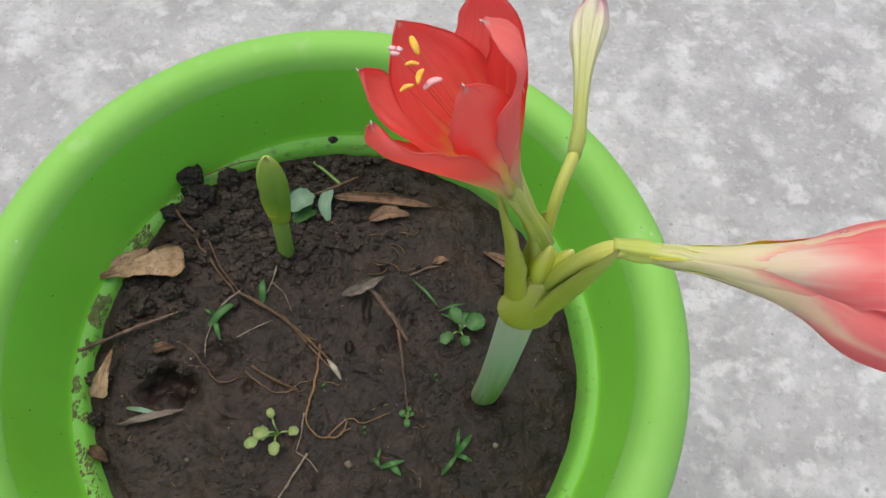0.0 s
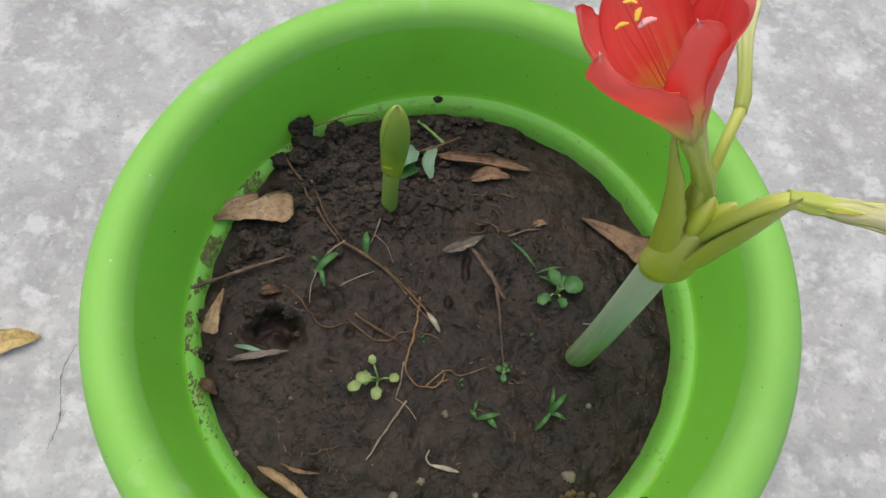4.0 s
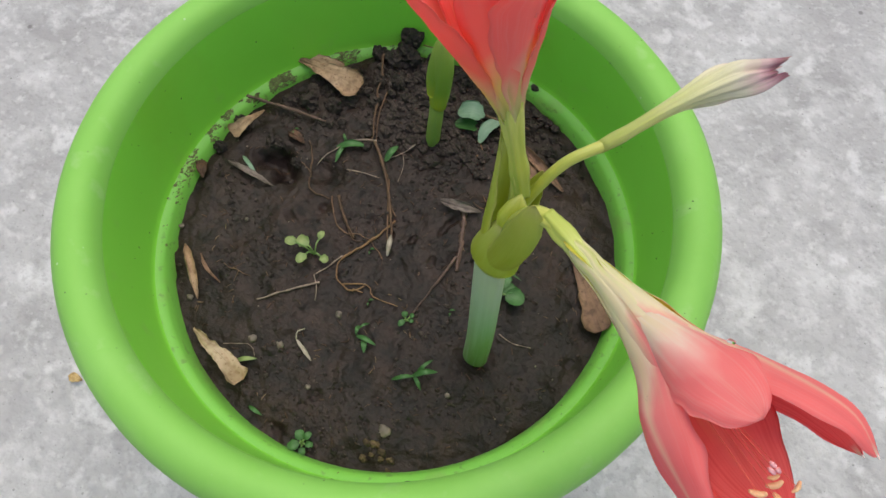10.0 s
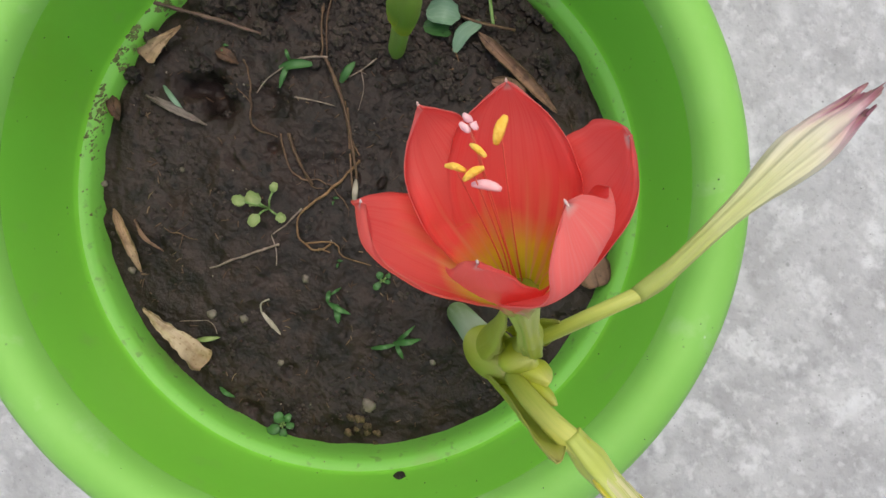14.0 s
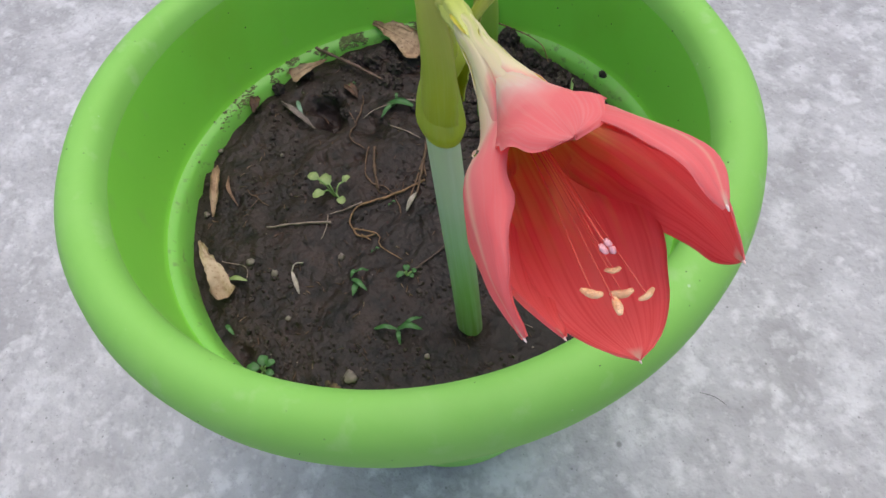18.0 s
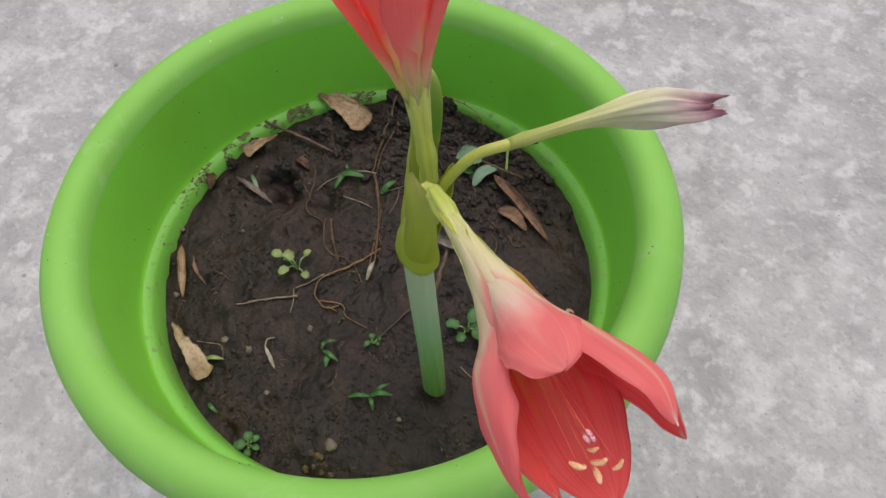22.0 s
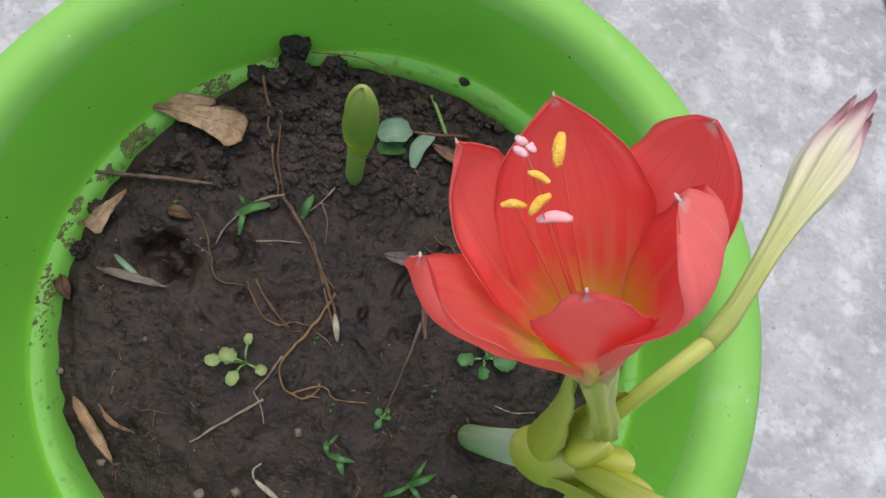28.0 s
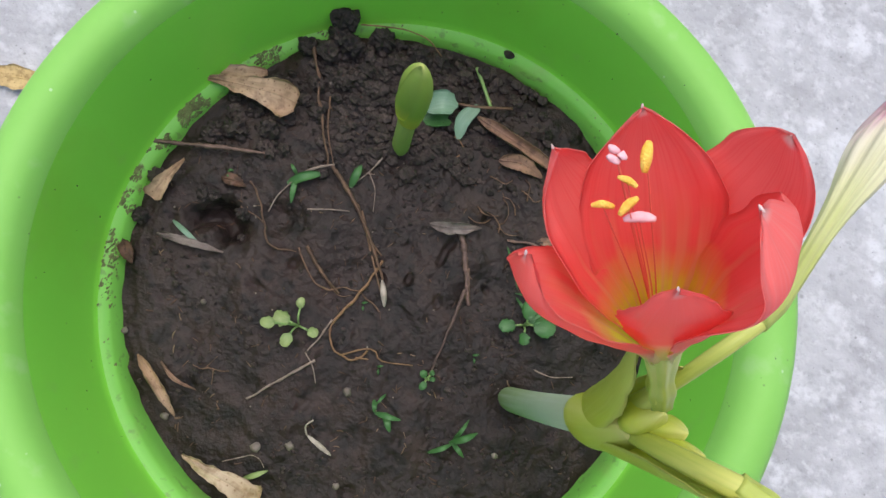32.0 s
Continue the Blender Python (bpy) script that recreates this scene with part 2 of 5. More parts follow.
# base lowered from PLASTIC for the light the ledge catches, mottled with mud
LEDGE = material("soiled_green_plastic", [(0.3, (0.196, 0.490, 0.066)), (0.7, (0.216, 0.525, 0.080))], scale=14, rough=0.42, bump=0.1, bump_scale=260, depth=0.0006,
                 spec=0.45, mix=[(36, 0.58, 0.72, (0.24, 0.34, 0.10), 0.5), (170, 0.60, 0.68, (0.11, 0.11, 0.05), 0.45)])
WATER = bpy.data.materials.new("water")
WATER.use_nodes = True
water_shader = WATER.node_tree.nodes["Principled BSDF"]
water_shader.inputs["Base Color"].default_value = (1, 1, 1, 1)
water_shader.inputs["Roughness"].default_value = 0.03
water_shader.inputs["IOR"].default_value = 1.33
water_shader.inputs["Transmission Weight"].default_value = 1.0
SOIL = material("damp_soil", [(0.28, (0.0072, 0.0044, 0.0037)), (0.5, (0.0180, 0.0106, 0.0082)), (0.75, (0.037, 0.0218, 0.0168))], scale=48, rough=0.50, bump=1.0,
                bump_scale=200, depth=0.0022, detail=12, spec=0.25, mix=[(14, 0.48, 0.70, (0.040, 0.0265, 0.0240), 0.6), (22, 0.54, 0.70, (0.036, 0.0170, 0.0120), 0.5), (9, 0.52, 0.66, (0.0085, 0.0066, 0.0054), 0.6), (75, 0.54, 0.66, (0.0040, 0.0027, 0.0021), 0.8), (130, 0.56, 0.68, (0.0035, 0.0023, 0.0019), 0.7)],
                spots=[(95, 0.15, (0.005, 0.0036, 0.0031), 0.6), (160, 0.2, (0.009, 0.0062, 0.0053), 0.4), (60, 0.05, (0.11, 0.08, 0.065), 0.4)])
CLOD = material("soil_clod", [(0.3, (0.014, 0.0098, 0.0085)), (0.7, (0.052, 0.037, 0.031))], scale=120, rough=0.75, bump=0.9, bump_scale=400, depth=0.003, detail=8, object_random=0.3)
STEM = striped("scape_green", [(0.0, (0.20, 0.29, 0.09)), (0.3, (0.32, 0.40, 0.19)), (0.7, (0.46, 0.51, 0.34)), (1.0, (0.46, 0.51, 0.30))], (0.55, 0.59, 0.46), 0.5, rough=0.5, translucent=0.05, veins=16, bump=0.15)
STALK = striped("spike_stalk_green", [(0.0, (0.22, 0.31, 0.06)), (0.4, (0.31, 0.42, 0.085)), (1.0, (0.44, 0.52, 0.12))], (0.30, 0.40, 0.14), 0.4, rough=0.45, translucent=0.08, veins=14, bump=0.15)
PEDICEL = striped("flower_tube_green", [(0.0, (0.46, 0.53, 0.10)), (0.2, (0.50, 0.57, 0.11)), (0.5, (0.72, 0.75, 0.26)), (1.0, (0.92, 0.88, 0.52))], (0.50, 0.60, 0.12), 0.45, rough=0.42, translucent=0.2, veins=14)
BRACT = striped("bract_green", [(0.0, (0.62, 0.59, 0.03)), (0.16, (0.50, 0.54, 0.04)), (0.5, (0.50, 0.56, 0.07)), (0.85, (0.57, 0.61, 0.12)), (1.0, (0.64, 0.61, 0.20))], (0.58, 0.63, 0.15), 0.4, rough=0.30, translucent=0.35, veins=22, edge=((0.66, 0.64, 0.20), 0.5))
PEDICEL_GREEN = striped("pedicel_yellow_green", [(0.0, (0.30, 0.38, 0.05)), (0.4, (0.42, 0.47, 0.07)), (0.93, (0.56, 0.58, 0.14)), (1.0, (0.40, 0.44, 0.05))], (0.30, 0.40, 0.04), 0.5, rough=0.34, translucent=0.12, veins=14)
BUDLET = striped("young_bud_green", [(0.0, (0.44, 0.50, 0.04)), (0.7, (0.56, 0.61, 0.07)), (1.0, (0.66, 0.66, 0.20))], (0.42, 0.50, 0.04), 0.4, rough=0.30, translucent=0.2, veins=12)
SPROUT = striped("sprout_green", [(0.0, (0.62, 0.60, 0.05)), (0.14, (0.52, 0.56, 0.06)), (0.35, (0.32, 0.45, 0.06)), (0.9, (0.40, 0.50, 0.10)), (1.0, (0.56, 0.58, 0.18))], (0.38, 0.50, 0.12), 0.4, rough=0.40, translucent=0.25, veins=18)
RED_IN = striped("red_petal_inside", [(0.0, (0.74, 0.78, 0.05)), (0.31, (0.92, 0.87, 0.11)), (0.40, (0.95, 0.58, 0.20)), (0.50, (0.97, 0.22, 0.20)), (0.95, (0.97, 0.24, 0.225))], (0.92, 0.105, 0.11), 0.5, rough=0.40, translucent=0.64, veins=40, tip=(0.92, 0.72, 0.66), streak=((0.94, 0.66, 0.34), 0.72))
RED_OUT = striped("red_petal_outside", [(0.0, (0.56, 0.62, 0.12)), (0.24, (0.78, 0.76, 0.38)), (0.42, (0.93, 0.66, 0.50)), (0.56, (0.97, 0.38, 0.33)), (0.95, (0.97, 0.33, 0.30))], (0.96, 0.54, 0.50), 0.35, rough=0.40, translucent=0.66, keel=0.60, tip=(0.92, 0.74, 0.68), rib=((0.95, 0.74, 0.62), 0.10, 0.30))
RED_FRONT = striped("scarlet_petal_outside", [(0.0, (0.56, 0.62, 0.12)), (0.25, (0.82, 0.78, 0.40)), (0.41, (0.95, 0.62, 0.48)), (0.54, (0.97, 0.35, 0.29)), (0.95, (0.97, 0.31, 0.26))], (0.96, 0.40, 0.35), 0.35, rough=0.40, translucent=0.70, keel=0.45, tip=(0.92, 0.74, 0.68))
PINK_OUT = striped("pink_petal_outside", [(0.0, (0.53, 0.60, 0.13)), (0.17, (0.68, 0.72, 0.23)), (0.34, (0.87, 0.86, 0.50)), (0.56, (0.96, 0.87, 0.68)), (0.67, (0.95, 0.38, 0.36)), (0.94, (0.95, 0.27, 0.27))], (0.94, 0.46, 0.43), 0.35, rough=0.40, translucent=0.56, keel=0.66, tip=(0.86, 0.68, 0.54), streak=((0.96, 0.88, 0.62), 0.60), rib=((0.93, 0.88, 0.60), 0.16, 0.9))
CREAM_OUT = striped("cream_petal_outside", [(0.0, (0.80, 0.80, 0.36)), (0.22, (0.95, 0.88, 0.66)), (0.52, (0.97, 0.88, 0.76)), (0.67, (0.96, 0.50, 0.46)), (0.79, (0.95, 0.34, 0.33)), (0.97, (0.95, 0.30, 0.30))], (0.95, 0.62, 0.54), 0.35, rough=0.40, translucent=0.56, keel=0.70, streak=((0.98, 0.92, 0.82), 0.66))
PINK_IN = striped("coral_petal_inside", [(0.0, (0.70, 0.72, 0.06)), (0.36, (0.80, 0.74, 0.10)), (0.48, (0.90, 0.40, 0.17)), (0.60, (0.96, 0.20, 0.19)), (0.95, (0.96, 0.26, 0.255))], (0.74, 0.045, 0.045), 0.5, rough=0.40, translucent=0.62, veins=28, tip=(0.86, 0.68, 0.54), streak=((0.92, 0.78, 0.22), 0.74))
WITHER = striped("withered_petal", [(0.0, (0.40, 0.48, 0.09)), (0.22, (0.52, 0.57, 0.16)), (0.46, (0.68, 0.68, 0.36)), (0.68, (0.80, 0.74, 0.56)), (0.84, (0.74, 0.48, 0.50)), (0.95, (0.40, 0.13, 0.19)), (1.0, (0.28, 0.08, 0.12))], (0.50, 0.46, 0.26), 0.5, rough=0.5, translucent=0.25, bump=0.6, veins=60)
FILAMENT = material("filament", [(0.3, (0.74, 0.13, 0.09)), (0.7, (0.80, 0.18, 0.11))], scale=200, rough=0.5, bump=0)
PISTIL = material("pale_pink", [(0.3, (0.78, 0.36, 0.38)), (0.7, (0.84, 0.52, 0.52))], scale=300, rough=0.5, bump=0.2, bump_scale=900)
TIP = material("pale_petal_tip", [(0.3, (0.84, 0.56, 0.50)), (0.7, (0.88, 0.76, 0.70))], scale=500, rough=0.5, bump=0.2, bump_scale=900, translucent=0.2)
POLLEN = material("yellow_pollen", [(0.3, (0.80, 0.42, 0.03)), (0.7, (0.90, 0.62, 0.12))], scale=400, rough=0.8, bump=0.7, bump_scale=1600, depth=0.0008)
POLLEN_PALE = material("peach_pollen", [(0.3, (0.84, 0.46, 0.20)), (0.7, (0.90, 0.66, 0.40))], scale=400, rough=0.8, bump=0.7, bump_scale=1600, depth=0.0008)
DRY = striped("dry_leaf", [(0.0, (0.24, 0.14, 0.08)), (0.3, (0.42, 0.27, 0.16)), (0.7, (0.50, 0.34, 0.22)), (1.0, (0.32, 0.20, 0.12))], (0.20, 0.11, 0.06), 0.4, rough=0.65, translucent=0.08, veins=9, bump=0.6, blotch=(0.15, 0.085, 0.05))
DRY_DARK = striped("dark_dry_leaf", [(0.0, (0.16, 0.09, 0.06)), (0.5, (0.28, 0.16, 0.10)), (1.0, (0.20, 0.11, 0.07))], (0.12, 0.07, 0.05), 0.5, rough=0.65, translucent=0.05, veins=9, bump=0.6, blotch=(0.07, 0.04, 0.028))
DRY_BROWN = striped("rotting_leaf", [(0.0, (0.06, 0.030, 0.018)), (0.5, (0.13, 0.065, 0.038)), (1.0, (0.08, 0.04, 0.024))], (0.05, 0.025, 0.016), 0.5, rough=0.6, translucent=0.03, veins=9, bump=0.6, blotch=(0.03, 0.018, 0.013))
DRY_GREY = striped("grey_dry_leaf", [(0.0, (0.13, 0.10, 0.085)), (0.5, (0.22, 0.18, 0.16)), (1.0, (0.15, 0.11, 0.09))], (0.14, 0.11, 0.09), 0.5, rough=0.7, translucent=0.05, veins=9, bump=0.6, blotch=(0.08, 0.06, 0.05))
DRY_PALE = striped("pale_dry_leaf", [(0.0, (0.38, 0.27, 0.17)), (0.5, (0.52, 0.40, 0.28)), (1.0, (0.38, 0.26, 0.16))], (0.34, 0.21, 0.10), 0.4, rough=0.6, translucent=0.08, veins=9, bump=0.6, blotch=(0.22, 0.13, 0.06))
DRY_YELLOW = striped("yellowed_leaf", [(0.0, (0.48, 0.33, 0.12)), (0.5, (0.62, 0.45, 0.19)), (1.0, (0.44, 0.28, 0.11))], (0.40, 0.25, 0.09), 0.4, rough=0.6, translucent=0.1, veins=9, bump=0.5, blotch=(0.26, 0.15, 0.05))
STRAW = material("straw", [(0.3, (0.08, 0.043, 0.025)), (0.7, (0.17, 0.096, 0.054))], scale=160, rough=0.65, bump=0.5, bump_scale=500, object_random=0.25)
ROOT = material("ochre_root", [(0.3, (0.13, 0.068, 0.030)), (0.7, (0.26, 0.145, 0.068))], scale=160, rough=0.65, bump=0.5, bump_scale=500)
TWIG_PALE = material("pale_twig", [(0.3, (0.17, 0.12, 0.095)), (0.7, (0.30, 0.23, 0.185))], scale=160, rough=0.65, bump=0.5, bump_scale=500)
TWIG_DARK = material("dark_twig", [(0.3, (0.07, 0.042, 0.033)), (0.7, (0.15, 0.09, 0.07))], scale=160, rough=0.65, bump=0.5, bump_scale=500, object_random=0.3)
LITTER = material("fibre_litter", [(0.3, (0.035, 0.019, 0.012)), (0.55, (0.10, 0.055, 0.032)), (0.72, (0.26, 0.18, 0.11))], scale=60, rough=0.7, bump=0)
WEED = striped("weed_leaf", [(0.0, (0.04, 0.11, 0.030)), (0.6, (0.062, 0.165, 0.045)), (1.0, (0.05, 0.135, 0.035))], (0.11, 0.22, 0.085), 0.4, rough=0.45, translucent=0.15, veins=8)
WEED_PALE = striped("pale_weed_leaf", [(0.0, (0.16, 0.24, 0.07)), (0.6, (0.27, 0.34, 0.12)), (1.0, (0.22, 0.28, 0.09))], (0.40, 0.42, 0.22), 0.4, rough=0.5, translucent=0.15, veins=8)
WEED_BLUE = striped("blue_green_leaf", [(0.0, (0.11, 0.20, 0.12)), (0.6, (0.18, 0.29, 0.20)), (1.0, (0.15, 0.25, 0.16))], (0.32, 0.41, 0.33), 0.4, rough=0.45, translucent=0.12, veins=8)
WEED_STEM = material("weed_stem", [(0.3, (0.15, 0.26, 0.07)), (0.7, (0.24, 0.34, 0.12))], scale=200, rough=0.5, bump=0)
PEBBLE = material("pebble_stone", [(0.3, (0.10, 0.08, 0.064)), (0.7, (0.22, 0.18, 0.145))], scale=150, rough=0.7, bump=0.4, bump_scale=500, object_random=0.25)
WHITE_BIT = material("bleached_husk", [(0.3, (0.22, 0.185, 0.145)), (0.7, (0.42, 0.36, 0.29))], scale=150, rough=0.7, bump=0.4, bump_scale=500)
MUD = material("dried_mud", [(0.3, (0.075, 0.075, 0.028)), (0.7, (0.19, 0.22, 0.075))], scale=260, rough=0.8, bump=0.6, bump_scale=500)
OCHRE = material("ochre_clay", [(0.3, (0.035, 0.024, 0.014)), (0.7, (0.14, 0.095, 0.045))], scale=320, rough=0.85, bump=1.0, bump_scale=600, depth=0.002, object_random=0.35)


# ---- mesh helpers ----
ORIGIN = {}


def thing(name, label, category, at=(0, 0, 0), group="", kind=""):
    ob = new(name)
    ob.empty_display_size = 0.01
    ob.location = at
    ORIGIN[ob] = Vector(at)
    return tagged(ob, label, category, group, kind)


def part(name, bm, mats, parent=None, label="", smooth=True):
    me = bpy.data.meshes.new(name)
    bmesh.ops.recalc_face_normals(bm, faces=bm.faces) if parent is not None and len(mats if isinstance(mats, (list, tuple)) else [mats]) == 1 and len(bm.faces) < 4000 else None
    bm.to_mesh(me)
    bm.free()
    for m in mats if isinstance(mats, (list, tuple)) else [mats]:
        me.materials.append(m)
    if smooth:
        me.polygons.foreach_set("use_smooth", [True] * len(me.polygons))
    ob = new(name, me)
    if parent is not None:
        ob.parent = parent
        if parent in ORIGIN:
            ob.matrix_parent_inverse = Matrix.Translation(-ORIGIN[parent])
    if label:
        ob["label"] = label
    return ob


def solo(name, label, category, bm, mats, group="", smooth=True):
    """A thing that is one plain piece."""
    return tagged(part(name, bm, mats, None, "", smooth), label, category, group)


def spline(points, count):
    """Points at even steps on a smooth line through a few control points."""
    p = np.array([tuple(q) for q in points], float)
    if len(p) == 2:
        s = np.linspace(0, 1, count)[:, None]
        return p[0] * (1 - s) + p[1] * s
    ext = np.vstack([2 * p[0] - p[1], p, 2 * p[-1] - p[-2]])
    out = []
    for k in range(len(p) - 1):
        a, b, c, d = ext[k : k + 4]
        for s in np.linspace(0, 1, 24, endpoint=False):
            out.append(0.5 * (2 * b + (c - a) * s + (2 * a - 5 * b + 4 * c - d) * s**2 + (3 * b - a - 3 * c + d) * s**3))
    out = np.array(out + [p[-1]])
    run = np.r_[0, np.cumsum(np.linalg.norm(np.diff(out, axis=0), axis=1))]
    want = np.linspace(0, run[-1], count)
    return np.stack([np.interp(want, run, out[:, k]) for k in range(3)], 1)


def unit(a):
    a = np.asarray(a, float)
    return a / (np.linalg.norm(a) + 1e-12)


def tube(points, radius, sides=12, steps=24, ridges=0, ridge=0.0, flat=1.0, up=(0, 0, 1), rough=0.0, seed=0):
    """A closed round stem along a line; radius(s), s from 0 to 1. flat squeezes it along the given up."""
    c = spline(points, steps)
    tan = np.gradient(c, axis=0)
    bm = bmesh.new()
    uvl = bm.loops.layers.uv.new("UVMap")
    rings = []
    u = np.asarray(up, float)
    rnd = random.Random(seed)
    for i in range(steps):
        t = unit(tan[i])
        side = unit(np.cross(t, u)) if np.linalg.norm(np.cross(t, u)) > 1e-3 else unit(np.cross(t, (1, 0.1, 0)))
        nrm = np.cross(side, t)
        u = nrm
        r = radius(i / (steps - 1))
        ring = []
        for k in range(sides):
            a = 2 * math.pi * k / sides
            rr = r * (1 + ridge * math.cos(ridges * a) + rough * rnd.uniform(-1, 1))
            ring.append(bm.verts.new(c[i] + side * math.cos(a) * rr + nrm * math.sin(a) * rr * flat))
        rings.append(ring)
    for i in range(steps - 1):
        for k in range(sides):
            f = bm.faces.new((rings[i][k], rings[i][(k + 1) % sides], rings[i + 1][(k + 1) % sides], rings[i + 1][k]))
            for lp, (a, b) in zip(f.loops, ((i, k), (i, k + 1), (i + 1, k + 1), (i + 1, k))):
                lp[uvl].uv = (a / (steps - 1), b / sides)
    for ring, s in ((rings[0][::-1], 0), (rings[-1], 1)):
        f = bm.faces.new(ring)
        for lp in f.loops:
            lp[uvl].uv = (s, 0.5)
    return bm


def sheet(points, width, up, bend=0.03, steps=26, across=11, thick=0.0006, ruffle=0.0, ripple=9.0, seed=0, skew=0.0):
    """A thin leaf or petal with thickness: a strip of half width(s) along a line, its face towards up(s, p), bent to the radius bend(s).
    Its upper face takes the first material, its under face and edge the second."""
    c = spline(points, steps)
    tan = np.gradient(c, axis=0)
    grid = np.zeros((steps, across, 3))
    for i in range(steps):
        s = i / (steps - 1)
        t = unit(tan[i])
        u = np.asarray(up(s, c[i]) if callable(up) else up, float)
        u = unit(u - t * (u @ t))
        side = np.cross(t, u)
        w, r = width(s), bend(s) if callable(bend) else bend
        for k in range(across):
            v = 2 * k / (across - 1) - 1
            a = v * w / r
            p = c[i] + side * (r * math.sin(a)) + u * (r * (1 - math.cos(a)) + skew * w * v)
            if ruffle:
                q = noise.noise(Vector((s * ripple, v * 1.7 + seed * 5.1, seed * 3.7)))
                q2 = noise.noise(Vector((s * ripple * 2.3, v * 3.1 + seed, seed * 1.9)))
                p = p + u * ruffle * (q + 0.5 * q2) * (0.25 + v * v) + side * ruffle * 0.5 * q2 * v * abs(v)
            grid[i, k] = p
    du, dv = np.gradient(grid, axis=0), np.gradient(grid, axis=1)
    nr = np.cross(dv, du)
    nr /= np.linalg.norm(nr, axis=2, keepdims=True) + 1e-12
    mid = np.asarray(up(0.5, c[steps // 2]) if callable(up) else up, float)
    if nr[steps // 2, across // 2] @ mid < 0:
        nr = -nr
    bm = bmesh.new()
    uvl = bm.loops.layers.uv.new("UVMap")
    fade = np.ones((steps, across, 1))
    fade[:, 0], fade[:, -1], fade[-1] = 0.35, 0.35, 0.35
    sides = [[[bm.verts.new(p) for p in row] for row in grid + h * thick / 2 * nr * fade] for h in (1, -1)]

    def face(vs, ij, mi):
        f = bm.faces.new(vs)
        f.material_index = mi
        for lp, (a, b) in zip(f.loops, ij):
            lp[uvl].uv = (a / (steps - 1), b / (across - 1))

    flip = np.cross(grid[1, 0] - grid[0, 0], grid[0, 1] - grid[0, 0]) @ nr[0, 0] > 0
    for n, vs in enumerate(sides):
        for i in range(steps - 1):
            for k in range(across - 1):
                q = [(i, k), (i + 1, k), (i + 1, k + 1), (i, k + 1)]
                if bool(flip) == (n == 1):
                    q = q[::-1]
                face([vs[a][b] for a, b in q], q, n)
    rim = [(i, 0) for i in range(steps)] + [(steps - 1, k) for k in range(1, across)] + [(i, across - 1) for i in range(steps - 2, -1, -1)] + [(0, k) for k in range(across - 2, 0, -1)]
    for a, b in zip(rim, rim[1:] + rim[:1]):
        q = [sides[0][a[0]][a[1]], sides[0][b[0]][b[1]], sides[1][b[0]][b[1]], sides[1][a[0]][a[1]]]
        face(q if flip else q[::-1], (a, b, b, a), 1)
    return bm


def lathe(profile, sides=144):
    bm = bmesh.new()
    rings = []
    for r, z in profile:
        if r < 1e-6:
            rings.append([bm.verts.new((0, 0, z))])
        else:
            rings.append([bm.verts.new((r * math.cos(2 * math.pi * k / sides), r * math.sin(2 * math.pi * k / sides), z)) for k in range(sides)])
    for a, b in zip(rings, rings[1:]):
        for k in range(sides):
            q = [a[k % len(a)], a[(k + 1) % len(a)], b[(k + 1) % len(b)], b[k % len(b)]]
            q = [v for n, v in enumerate(q) if v not in q[:n]]
            bm.faces.new(q)
    return bm


def lump(at, size, seed, rough=0.3, level=2, freq=1.6):
    bm = bmesh.new()
    bmesh.ops.create_icosphere(bm, subdivisions=level, radius=1)
    off = Vector((seed * 7.3, seed * 3.1, seed * 1.7))
    for v in bm.verts:
        k = 1 + rough * noise.noise(v.co * freq + off) + rough * 0.5 * noise.noise(v.co * freq * 2.7 + off)
        v.co = Vector((v.co.x * size[0], v.co.y * size[1], v.co.z * size[2])) * k + Vector(at)
    return bm


def rounded(profile, r, turns=5):
    """Round the corners of a profile line."""
    out = [profile[0]]
    for a, b, c in zip(profile, profile[1:], profile[2:]):
        a, b, c = Vector(a), Vector(b), Vector(c)
        k = min(r, (a - b).length * 0.45, (c - b).length * 0.45)
        p, q = b + (a - b).normalized() * k, b + (c - b).normalized() * k
        for n in range(turns):
            s = n / (turns - 1)
            out.append(tuple((1 - s) ** 2 * p + 2 * s * (1 - s) * b + s * s * q))
    return out + [profile[-1]]


